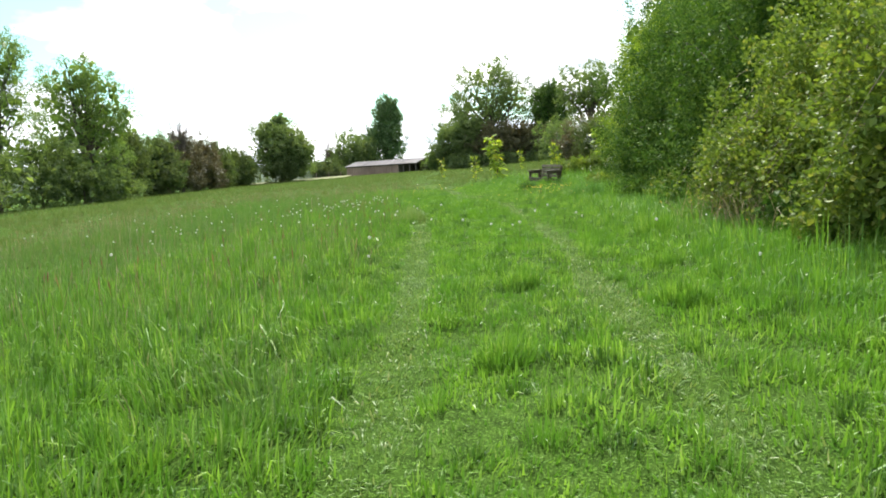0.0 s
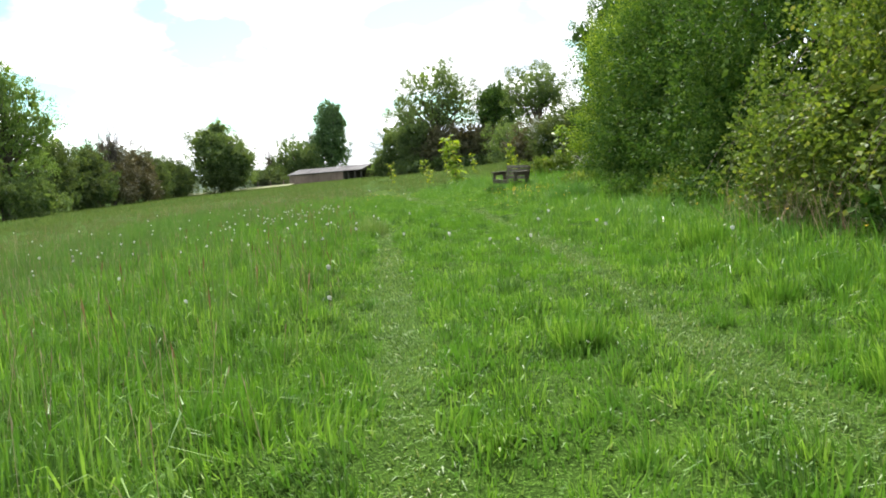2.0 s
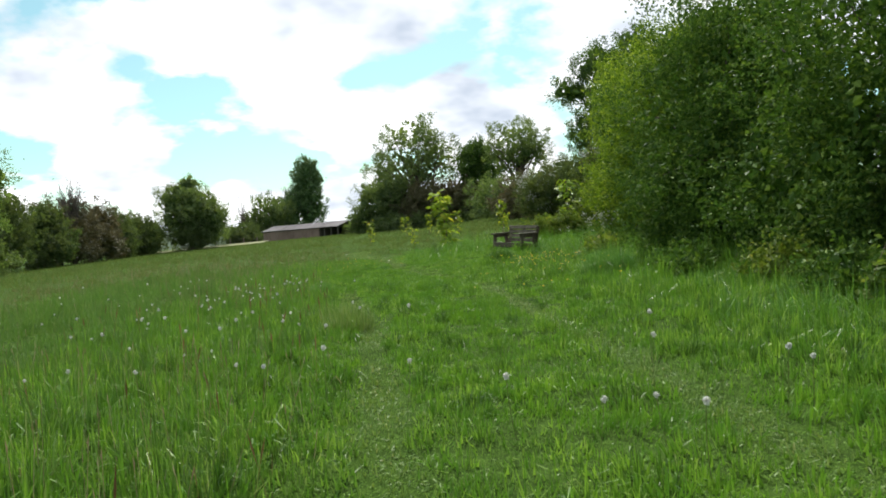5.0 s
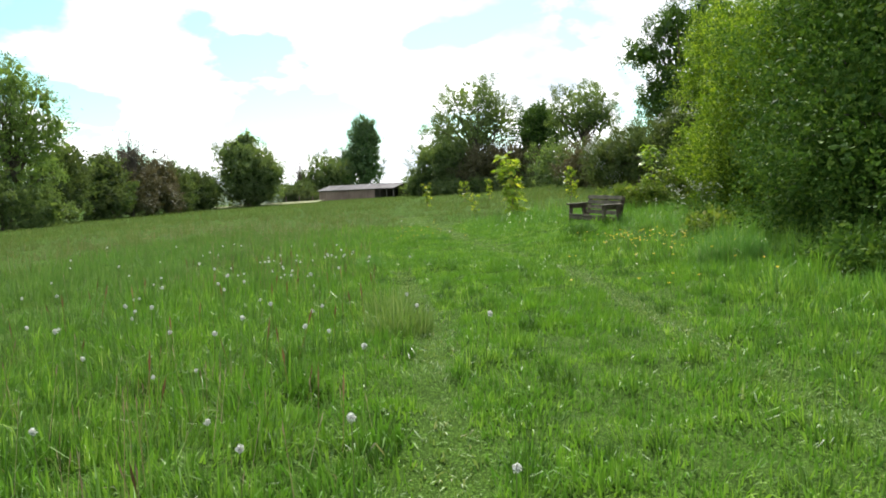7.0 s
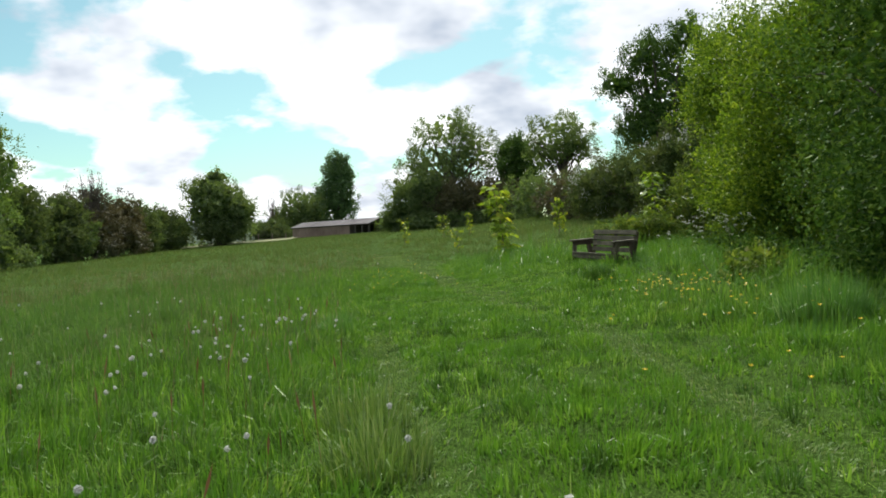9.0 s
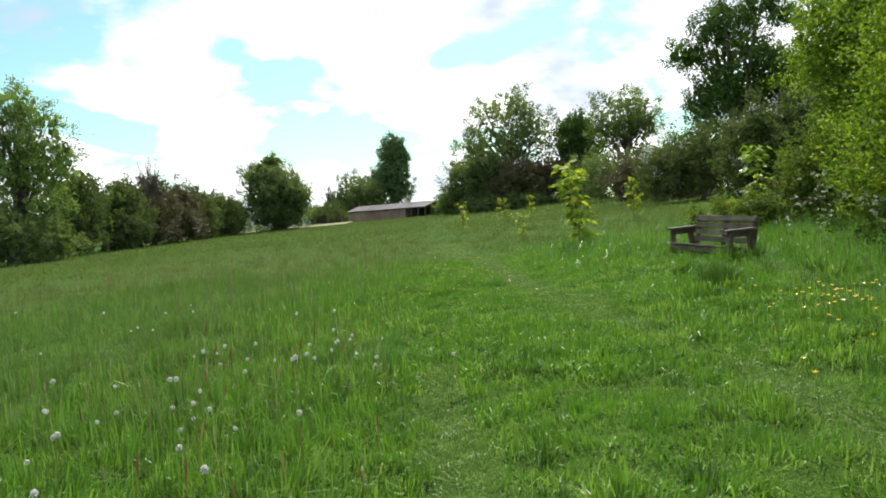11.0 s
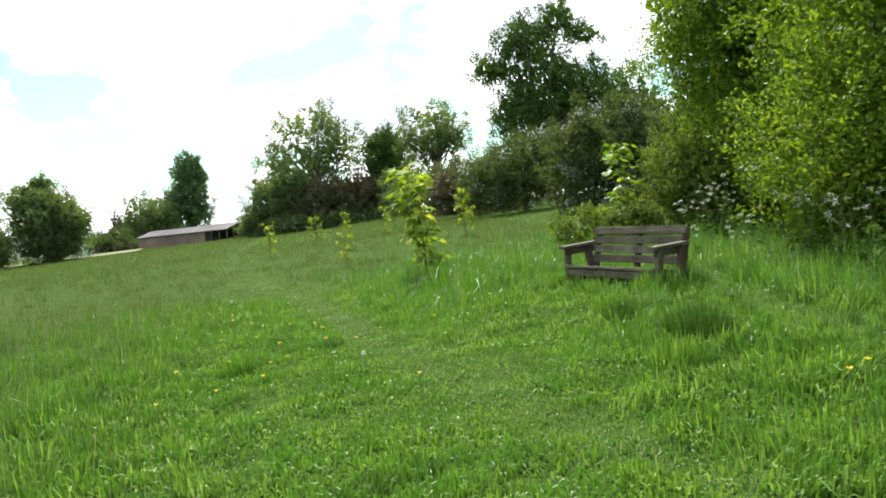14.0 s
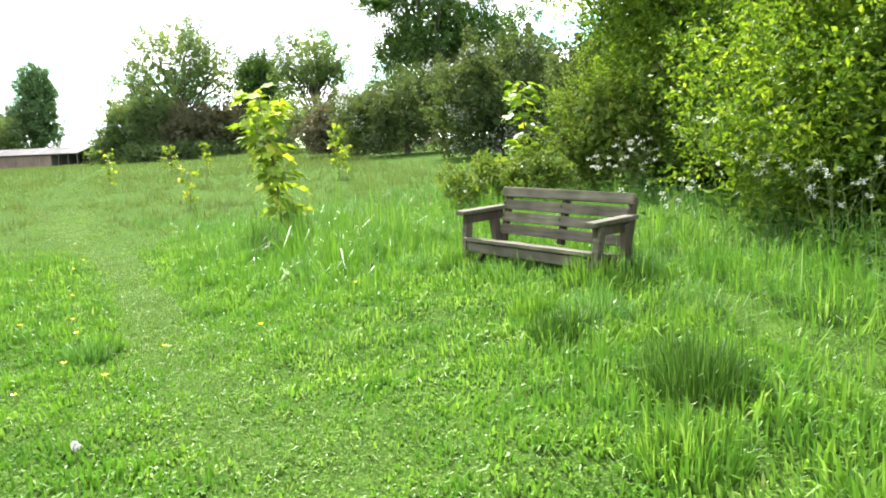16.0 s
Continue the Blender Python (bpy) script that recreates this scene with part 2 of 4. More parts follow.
SORREL = leafy("sorrel_spike", [(0.0, (0.11, 0.065, 0.035)), (0.6, (0.17, 0.105, 0.06)), (1.0, (0.26, 0.2, 0.1))], None, 1, 0.7, 0.25, (1, 0.8, 0.6), spec=0.1)
STEM = solid("green_stem", (0.09, 0.13, 0.03), (0.14, 0.17, 0.05), 20, 0.6, 0)
STRAW = leafy("dead_straw", [(0.0, (0.17, 0.13, 0.075)), (1.0, (0.36, 0.29, 0.18))], None, 1, 0.7, 0.2, (1, 0.9, 0.7))
BARK = solid("bark", (0.045, 0.036, 0.027), (0.12, 0.10, 0.08), 9, 0.9, 0.8, (1, 1, 0.25))
TWIG = solid("twig", (0.10, 0.07, 0.05), (0.2, 0.16, 0.12), 14, 0.85, 0.3)
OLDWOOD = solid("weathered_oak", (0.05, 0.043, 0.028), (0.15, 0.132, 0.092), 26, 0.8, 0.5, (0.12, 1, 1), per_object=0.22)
# bench wood with shade put into its colour, for posts, rails and legs
DARKWOOD = solid("shaded_wood", (0.035, 0.026, 0.018), (0.09, 0.07, 0.05), 24, 0.85, 0.5, (1, 1, 0.15), per_object=0.2)
SHEDWALL = solid("shed_boards", (0.15, 0.105, 0.085), (0.23, 0.17, 0.14), 3, 0.85, 0.3, (1, 1, 0.3), per_object=0.12)
SHEDROOF = solid("roof_sheet", (0.12, 0.11, 0.11), (0.2, 0.19, 0.19), 2, 1.0, 0.2, per_object=0.15)
SHEDDARK = solid("shed_inside", (0.05, 0.045, 0.04), (0.09, 0.08, 0.07), 3, 0.9, 0.2)
HILLS = solid("far_hill", (0.05, 0.075, 0.05), (0.08, 0.105, 0.07), 0.02, 0.95, 0)
VERGE = solid("chalky_verge", (0.12, 0.14, 0.06), (0.2, 0.2, 0.11), 1.2, 0.95, 0.3)

# ---- builders ----


def sm(a, b, x):
    t = np.clip((x - a) / (b - a), 0, 1)
    return t * t * (3 - 2 * t)


def track_left(y):
    """Centre line of the trodden line walked along."""
    return np.interp(y, (0, 5, 8, 12, 17, 22, 26, 29), (0.45, 0.3, 0.2, -0.05, -0.3, -0.9, -1.25, -1.3))


def track_right(y):
    return np.interp(y, (0, 6, 9, 12, 15, 19, 22, 25, 28, 30, 34, 38, 46, 60), (1.9, 1.9, 1.93, 1.98, 1.85, 1.7, 1.48, 0.8, 0.15, 0.0, -0.6, -1.6, -2.6, -3.5))


def wob(x, y, s, k=0):
    """Smooth unevenness, about -1 to 1."""
    r = np.random.default_rng(100 + k)
    out = 0
    for i in range(5):
        a, p, q = r.uniform(0, 6.28), r.uniform(0, 6.28), r.uniform(0.6, 1.9)
        out = out + np.sin((x * math.cos(a) + y * math.sin(a)) * s * q + p + 1.3 * np.sin((y * math.cos(a) - x * math.sin(a)) * s * 0.7 + p))
    return out / 3.2


def paths(x, y):
    """How trodden the ground is, 0 to 1."""
    w1 = 0.17 + 0.05 * wob(x, y, 1.7, 3)
    a = np.exp(-(((x - track_left(y)) / w1) ** 2)) * (1 - sm(21, 25, y)) * (0.7 + 0.25 * wob(x, y, 1.1, 5))
    w2 = 0.15 + 0.05 * wob(x, y, 1.5, 4) + 0.28 * sm(21, 26, y)
    b = np.exp(-(((x - track_right(y)) / w2) ** 2)) * (0.45 + 0.28 * wob(x, y, 1.0, 6) + 0.42 * sm(21, 25, y))
    return np.clip(np.maximum(a, b), 0, 1)


def land(x, y):
    """Height of the soil."""
    x, y = np.asarray(x, float), np.asarray(y, float)
    yy = np.clip(y, -80, 70) + 0.86 * np.clip(y - 70, 0, 70) + 0.25 * np.clip(y - 140, 0, 300)
    s = np.where(x < 0, 0.037 * np.clip(x, -42, 0), 0.02 * np.clip(x, 0, 1.5) + 0.05 * np.clip(x - 1.5, 0, 2.5) + 0.075 * np.clip(x - 4, 0, 8) + 0.03 * np.clip(x - 12, 0, 40))
    near = np.exp(-((x / 18) ** 2)) * np.exp(-(((y - 16) / 30) ** 2))
    return -0.46 + 0.024 * yy + s + near * (0.03 * wob(x, y, 1.4, 1) + 0.026 * wob(x, y, 5.0, 2) - 0.045 * paths(x, y)) + 0.13 * np.exp(-(((x - 2.9) / 1.7) ** 2 + ((y - 27.8) / 3.2) ** 2))


def mesh_of(name, verts, faces, mat, smooth=False):
    """A mesh from arrays: verts (n,3); faces a list of (k,3) or (k,4) index arrays."""
    me = bpy.data.meshes.new(name)
    loops = np.concatenate([f.ravel() for f in faces]).astype(np.int32)
    counts = np.concatenate([np.full(len(f), f.shape[1]) for f in faces])
    starts = np.concatenate([[0], np.cumsum(counts)[:-1]]).astype(np.int32)
    me.vertices.add(len(verts))
    me.vertices.foreach_set("co", np.asarray(verts, np.float32).ravel())
    me.loops.add(len(loops))
    me.loops.foreach_set("vertex_index", loops)
    me.polygons.add(len(counts))
    me.polygons.foreach_set("loop_start", starts)
    me.polygons.foreach_set("use_smooth", np.full(len(counts), smooth))
    me.update(calc_edges=True)
    me.materials.append(mat)
    return me


def child(name, me, parent, label=""):
    ob = new(name, me)
    ob.parent = parent
    if label:
        ob["label"] = label
    return ob


def part(name, bm, material, parent, label=""):
    me = bpy.data.meshes.new(name)
    bm.to_mesh(me)
    bm.free()
    me.materials.append(material)
    return child(name, me, parent, label)


def empty(name, m, label, category, group="", kind=""):
    ob = new(name)
    ob.empty_display_size = 0.2
    ob.matrix_basis = m
    return tagged(ob, label, category, group, kind)


def box(w, d, h, m=Matrix(), bevel=0.006, bm=None, wear=0.0):
    """A bevelled board centred at m."""
    own = bm is None
    b = bmesh.new()
    bmesh.ops.create_cube(b, size=1, matrix=m @ Matrix.Diagonal((w, d, h, 1)))
    if bevel:
        bmesh.ops.bevel(b, geom=b.edges[:], offset=bevel, segments=2, affect="EDGES", profile=0.6)
    if wear:
        for v in b.verts:
            v.co += Vector((random.uniform(-wear, wear), random.uniform(-wear, wear), random.uniform(-wear, wear)))
    if own:
        return b
    me = bpy.data.meshes.new("tmp")
    b.to_mesh(me)
    b.free()
    bm.from_mesh(me)
    bpy.data.meshes.remove(me)
    return bm


def tubes(lines, sides=6):
    """Tapered tubes along lines of (point, radius): arrays of verts and faces."""
    V, F, base = [], [], 0
    ang = np.linspace(0, 2 * np.pi, sides, endpoint=False)
    for pts, rad in lines:
        pts, rad = np.asarray(pts, float), np.asarray(rad, float)
        tan = np.gradient(pts, axis=0)
        tan /= np.linalg.norm(tan, axis=1, keepdims=True) + 1e-9
        ref = np.where(np.abs(tan[:, 2:3]) > 0.9, [[1.0, 0, 0]], [[0, 0, 1.0]])
        u = np.cross(tan, ref)
        u /= np.linalg.norm(u, axis=1, keepdims=True) + 1e-9
        w = np.cross(tan, u)
        ring = pts[:, None] + rad[:, None, None] * (np.cos(ang)[None, :, None] * u[:, None] + np.sin(ang)[None, :, None] * w[:, None])
        V.append(ring.reshape(-1, 3))
        n = len(pts)
        i, j = np.meshgrid(np.arange(n - 1), np.arange(sides), indexing="ij")
        a, b2 = i * sides + j, i * sides + (j + 1) % sides
        F.append((np.stack([a, b2, b2 + sides, a + sides], -1).reshape(-1, 4) + base))
        base += n * sides
    return np.concatenate(V), [np.concatenate(F)]


def leaves(centres, size, out, rng, up=0.35, slim=0.55):
    """Folded leaves, four corners each: base, two sides, tip. out: which way each faces."""
    n = len(centres)
    size = np.broadcast_to(size, (n,)) * rng.uniform(0.7, 1.3, n)
    d = out + rng.normal(0, 0.55, (n, 3)) + [0, 0, up * 0.3]
    d /= np.linalg.norm(d, axis=1, keepdims=True) + 1e-9
    nrm = np.cross(d, rng.normal(0, 1, (n, 3))) + [0, 0, up]
    side = np.cross(d, nrm)
    side /= np.linalg.norm(side, axis=1, keepdims=True) + 1e-9
    nrm = np.cross(side, d)
    s = size[:, None]
    base = centres - d * s * 0.5
    tip = centres + d * s * 0.5 - nrm * s * 0.12
    l = centres + side * s * slim * 0.5 + nrm * s * 0.1
    r = centres - side * s * slim * 0.5 + nrm * s * 0.1
    V = np.stack([base, l, tip, r], 1).reshape(-1, 3)
    k = np.arange(n)[:, None] * 4
    return V, [np.concatenate([k + [0, 1, 2], k + [0, 2, 3]])]


def blades(x, y, height, width, rng, lean=0.35, flow=None, plain=False, rise=1.0):
    """Grass blades: two corners below, two halfway, a tip that arches over as the blade leans."""
    n = len(x)
    z = land(x, y)
    a = rng.uniform(0, 2 * np.pi, n)
    side = np.stack([np.cos(a), np.sin(a), np.zeros(n)], 1)
    b = rng.uniform(0, 2 * np.pi, n)
    out = np.stack([np.cos(b), np.sin(b), np.zeros(n)], 1)
    if flow is not None:
        out = out * 0.7 + flow
        out /= np.maximum(np.linalg.norm(out, axis=1, keepdims=True), 1.0)
    bend = np.clip(np.abs(rng.normal(0.75 * lean, 0.55 * lean, n)), 0, 1.35)[:, None]
    H = np.asarray(height)[:, None]
    W = (np.broadcast_to(width, (n,)) * rng.uniform(0.7, 1.3, n))[:, None]
    p = np.stack([x, y, z - 0.01], 1)
    up = np.array([[0, 0, rise]])
    mid = p + H * (up * (0.62 - 0.16 * bend) + out * bend * 0.36)
    tip = p + H * (up * (1 - 0.62 * bend) + out * bend * 0.8)
    if plain:
        V = np.stack([p - side * W * 0.5, p + side * W * 0.5, tip], 1).reshape(-1, 3)
        return V, [np.arange(n)[:, None] * 3 + [0, 1, 2]]
    V = np.stack([p - side * W * 0.5, p + side * W * 0.5, mid + side * W * 0.42, mid - side * W * 0.42, tip], 1).reshape(-1, 3)
    k = np.arange(n)[:, None] * 5
    return V, [k + [0, 1, 2, 3], k + [3, 2, 4]]


# ---- ground ----
def build_ground():
    def axis(lo, hi, a, b, step):
        core = np.arange(a, b + 1e-6, step)
        up, dn, s = [b], [a], step
        while up[-1] < hi:
            s *= 1.22
            up.append(up[-1] + s)
        s = step
        while dn[-1] > lo:
            s *= 1.22
            dn.append(dn[-1] - s)
        return np.concatenate([dn[:0:-1], core, up[1:]])

    xs, ys = axis(-1500, 1500, -5, 5.5, 0.15), axis(-1500, 1500, 2, 32, 0.16)
    X, Y = np.meshgrid(xs, ys)
    V = np.stack([X, Y, land(X, Y)], -1).reshape(-1, 3)
    nx = len(xs)
    i, j = np.meshgrid(np.arange(len(ys) - 1), np.arange(nx - 1), indexing="ij")
    a = (i * nx + j).ravel()
    F = np.stack([a, a + 1, a + nx + 1, a + nx], 1)
    ob = new("ground", mesh_of("ground", V, [F], SOIL, True))
    tagged(ob, "rough meadow ground with two trodden lines in the grass", "ground", kind="structure")


build_ground()


def build_hills():
    r = np.random.default_rng(3)
    n = 160
    a = np.linspace(0, 2 * np.pi, n, endpoint=False)
    top = 11 + 5 * np.sin(3 * a + 1) + 3 * np.sin(7 * a) + r.uniform(-0.5, 0.8, n)
    rings = [(560, -4 + 0 * a), (640, top * 0.75), (760, top * 1.25), (900, -4 + 0 * a)]
    V = np.concatenate([np.stack([d * np.cos(a), d * np.sin(a) + 20, z + 4], 1) for d, z in rings])
    k = np.arange(n)
    F = np.concatenate([np.stack([q * n + k, q * n + (k + 1) % n, (q + 1) * n + (k + 1) % n, (q + 1) * n + k], 1) for q in range(3)])
    tagged(new("backdrop", mesh_of("backdrop", V, [F], HILLS, True)), "low hazy wooded hills along the horizon", "hills", kind="structure")


build_hills()


# ---- trees and bushes ----
def blob_points(blobs, n, rng, shell=0.55, rough=0.13):
    """Points in a crown of rounded lobes, mostly near the skin, and which way is out."""
    B = np.asarray(blobs, float)
    w = (B[:, 3] * B[:, 4] * B[:, 5]) ** 0.67
    pick = rng.choice(len(B), n, p=w / w.sum())
    d = rng.normal(0, 1, (n, 3))
    d /= np.linalg.norm(d, axis=1, keepdims=True)
    rad = shell + (1 - shell) * rng.uniform(0, 1, n) ** 0.6
    lump = 1 + rough * wob(d[:, 0] * 3 + pick, d[:, 1] * 3 + d[:, 2] * 4, 1.6, 9)
    p = B[pick, :3] + d * B[pick, 3:] * (rad * lump)[:, None]
    return p, d


def tree(name, label, category, x, y, blobs, mat, count, leaf, clusters=120, spread=0.5, trunk=(0.25, 3.0), limbs=8, seed=1,
         shell=0.55, up=0.35, slim=0.55, group="", second=None, bark=None, stems=1, out_bias=0.6, skirt=0.0, core=5.0):
    """A trunk or several stems, limbs to the lobes, and a crown of single leaves in loose clumps."""
    rng = np.random.default_rng(seed)
    far = leaf > 0.2
    if not far and count > 20000:
        count, leaf = int(count * 1.2), leaf * 0.82
    if far:
        clusters, count, leaf = int(clusters * 2.0), int(count * 1.15), leaf * 0.62
        blobs = [(a, b, c * 1.02, u * 1.07, v * 1.07, w * 1.07) for a, b, c, u, v, w in blobs]
    z = float(land(x, y))
    top = empty(name, pose(x, y, z - 0.05), label, category, group)
    cl, d = blob_points(blobs, clusters, rng, shell, 0.17 if far else 0.16)
    keep = cl[:, 2] > skirt
    cl, d = cl[keep], d[keep]
    pick = rng.integers(0, len(cl), count)
    shoot = d * 0.8 + rng.normal(0, 0.35, d.shape) + [0, 0, 0.55]
    shoot /= np.linalg.norm(shoot, axis=1, keepdims=True)
    reach = 1.7 if far else 3.4
    along = rng.uniform(-0.55, 0.55, (count, 1)) * spread * reach
    p = cl[pick] + shoot[pick] * along + rng.normal(0, spread * 0.5, (count, 3)) * (1.15 - along / (spread * reach))
    if core:
        k = 0.72 if far else 0.8
        tight = [(a, b, c, u * k, v * k, w * (k + 0.04)) for a, b, c, u, v, w in blobs]
        inner, away = blob_points(tight, int(core * (1.0 if far else 1.15) * len(cl)), rng, 0.25)
        keep = inner[:, 2] > 0.05
        V, F = leaves(inner[keep], leaf * (3.0 if far else 2.0), rng.normal(0, 1, (keep.sum(), 3)), rng, 0.2, 0.75)
        child("inner_foliage", mesh_of("inner_foliage", V, F, mat), top)
    low = p[:, 2] < 0.06
    p[low, 2] = rng.uniform(0.05, 0.6, low.sum())
    o = d[pick] * out_bias + rng.normal(0, 0.3, (count, 3))
    if second:
        share = rng.uniform(0, 1, len(cl))[pick] < second[1]
        a = ~share
        V, F = leaves(p[a], leaf, o[a], rng, up, slim)
        child("crown", mesh_of("crown", V, F, mat), top)
        V, F = leaves(p[share], second[2], o[share], rng, 0.8, 0.9)
        child("blossom", mesh_of("blossom", V, F, second[0]), top, second[3])
    else:
        V, F = leaves(p, leaf, o, rng, up, slim)
        child("crown", mesh_of("crown", V, F, mat), top)
    r0, h0 = trunk
    for s in range(stems):
        off = np.array([0, 0, 0]) if stems == 1 else np.array([*rng.normal(0, 0.35 + r0, 2), 0])
        q = np.linspace(0, 1, 6)[:, None]
        sway = np.array([rng.normal(0, 0.06), rng.normal(0, 0.06), 0]) * h0
        pts = off + np.array([0, 0, -0.15]) + q * np.array([0, 0, h0 + 0.15]) + np.sin(q * 3) * sway + off * q * 0.6
        rad = r0 * (1.25 - 0.75 * q[:, 0]) + 0.3 * r0 * (q[:, 0] == 0)
        V, F = tubes([(pts, rad)], 8)
        first = child("trunk" if stems == 1 else "stem", mesh_of("trunk", V, F, bark or BARK, True), top)
    lines = []
    for k in range(limbs):
        t = cl[rng.integers(0, len(cl))]
        f = rng.uniform(0.45, 1.0)
        s = np.array([0, 0, h0 * f])
        c = (s + t) / 2 + np.array([0, 0, rng.uniform(0.0, 0.25) * np.linalg.norm(t - s)])
        q = np.linspace(0, 1, 7)[:, None]
        pts = (1 - q) ** 2 * s + 2 * q * (1 - q) * c + q * q * t + rng.normal(0, 0.03, (7, 3)) * np.linalg.norm(t - s) * (q * (1 - q) * 4)
        lines.append((pts, r0 * 0.45 * (1 - 0.85 * q[:, 0])))
    for line in lines:
        V, F = tubes([line], 5)
        child("limb", mesh_of("limb", V, F, bark or BARK, True), first)
    return top


def build_trees():
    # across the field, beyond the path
    tree("ash_tree", "tall ash tree with a thin see-through crown", "tree", 3.0, 118, [(0, 0, 11, 6, 5, 4.6), (-2.6, 0, 8, 4.6, 4, 4), (3.6, 0, 10, 4, 4, 3.8), (0.3, 0, 14, 3.8, 4, 2.2)], HAZEDLEAF, 12500, 0.437, 105, 0.6, (0.4, 7), 30, 11, 0.55, core=2.4)
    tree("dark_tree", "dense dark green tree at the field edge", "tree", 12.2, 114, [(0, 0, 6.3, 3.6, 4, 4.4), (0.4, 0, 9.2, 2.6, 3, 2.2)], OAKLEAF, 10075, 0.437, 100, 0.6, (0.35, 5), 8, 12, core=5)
    tree("field_maple", "rounded airy maple with its trunk showing", "tree", 16.3, 102, [(0, 0, 9.6, 4.1, 4, 2.8), (-1.4, 0, 7.6, 2.6, 3, 1.8), (2.0, 0, 8.0, 2.3, 3, 1.8)], HAZEDLEAF, 9000, 0.374, 85, 0.5, (0.3, 6), 24, 13, 0.5, core=2.0)
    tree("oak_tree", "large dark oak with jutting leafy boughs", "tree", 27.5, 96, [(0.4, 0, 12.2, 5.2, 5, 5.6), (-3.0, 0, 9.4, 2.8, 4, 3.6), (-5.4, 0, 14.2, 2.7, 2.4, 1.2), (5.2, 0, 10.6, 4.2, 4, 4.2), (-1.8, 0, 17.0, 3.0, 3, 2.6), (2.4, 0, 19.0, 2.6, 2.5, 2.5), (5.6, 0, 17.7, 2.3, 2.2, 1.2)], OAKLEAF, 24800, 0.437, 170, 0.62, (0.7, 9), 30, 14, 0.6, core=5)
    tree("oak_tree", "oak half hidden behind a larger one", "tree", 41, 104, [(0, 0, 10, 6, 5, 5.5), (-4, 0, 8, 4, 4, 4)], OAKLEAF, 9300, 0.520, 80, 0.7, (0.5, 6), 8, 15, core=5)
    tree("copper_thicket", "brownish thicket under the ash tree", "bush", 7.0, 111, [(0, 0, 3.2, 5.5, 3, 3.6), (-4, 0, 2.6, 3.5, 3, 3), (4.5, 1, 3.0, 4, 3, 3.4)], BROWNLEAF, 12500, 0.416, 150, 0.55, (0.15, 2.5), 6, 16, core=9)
    tree("hawthorn_thicket", "green thicket at the end of the field", "bush", -2.4, 112, [(0, 0, 3.4, 3.6, 3, 4.2), (2.5, 0, 5.0, 3, 3, 4), (-2.4, 0, 1.6, 2, 2, 2)], HAZEDLEAF, 10500, 0.374, 120, 0.5, (0.15, 2.5), 6, 17, core=9)
    tree("low_thicket", "low scrub along the end of the field", "bush", 4.5, 108.5, [(0, 0, 0.9, 6.5, 1.6, 1.3), (7, 0, 1.0, 4, 1.6, 1.4), (-5, 0, 0.8, 3, 1.6, 1.1)], HAZEDLEAF, 5200, 0.3, 110, 0.4, (0.1, 0.8), 4, 29, core=8)
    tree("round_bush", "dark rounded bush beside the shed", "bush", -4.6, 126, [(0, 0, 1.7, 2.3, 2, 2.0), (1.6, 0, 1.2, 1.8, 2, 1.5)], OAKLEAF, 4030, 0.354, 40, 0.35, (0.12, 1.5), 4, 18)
    tree("spreading_tree", "broad green tree standing clear on the field edge", "tree", -30.7, 121, [(0, 0, 5.5, 5.5, 5, 4.2), (-1.0, 0, 7.8, 3.8, 3, 2.6), (2.4, 0, 4.4, 3.8, 3, 3), (0.0, 0, 9.9, 1.7, 1.5, 1.3), (0.5, 0, 2.2, 5, 4, 2.2)], HAZEDLEAF, 16500, 0.416, 190, 0.55, (0.4, 4), 12, 19, 0.45, core=9)
    tree("poplar_tree", "tall narrow dark poplar behind the shed", "tree", -18.4, 167, [(0, 0, 11, 3.0, 4, 4.4), (-0.2, 0, 14.2, 2.6, 3, 2.8), (0.6, 0, 7, 3.4, 4, 4), (1.4, 0, 12.4, 1.9, 2, 2.4)], DARKLEAF, 11625, 0.572, 100, 0.6, (0.5, 8), 8, 20, core=5)
    tree("poplar_tree", "lower leafy poplar beside a taller one", "tree", -23.6, 166, [(0, 0, 6, 3.8, 4, 4.5), (2.2, 0, 8.5, 2.4, 3, 2.6), (1.5, 0, 4, 4.6, 3, 4)], DARKLEAF, 6975, 0.520, 70, 0.7, (0.4, 6), 8, 21, core=5)
    tree("lime_green_tree", "pale green tree behind the shed", "tree", -25.8, 160, [(0, 0, 5.6, 3.8, 4, 4.2), (-3, 0, 3.8, 2.8, 3, 3.0), (3, 0, 4.8, 3.2, 3, 4), (-2, 0, 1.8, 7, 3, 2)], HAZEDLEAF, 9300, 0.478, 90, 0.6, (0.35, 4), 8, 22, core=5)
    tree("bare_tree", "leafless greyish tree between leafy ones", "tree", -30.4, 158, [(0, 0, 6.4, 1.5, 2, 3)], TWIG, 300, 0.3, 40, 0.6, (0.22, 4.5), 40, 23, core=0)
    # along the field's other side
    tree("willow_tree", "multi-stemmed willow with upright feathery branches", "tree", -36.5, 71, [(0, 0, 5.5, 4.6, 4, 4.5), (-1.5, 0, 10, 3.2, 3, 3), (2.3, 0, 9, 2.4, 2.4, 3.2), (0.3, 0, 12, 2, 2, 1.8), (4.4, 0, 7.5, 0.8, 0.8, 2)], WILLOW, 14725, 0.374, 130, 0.5, (0.3, 5), 30, 24, 0.35, 0.9, 0.4, core=2.6)
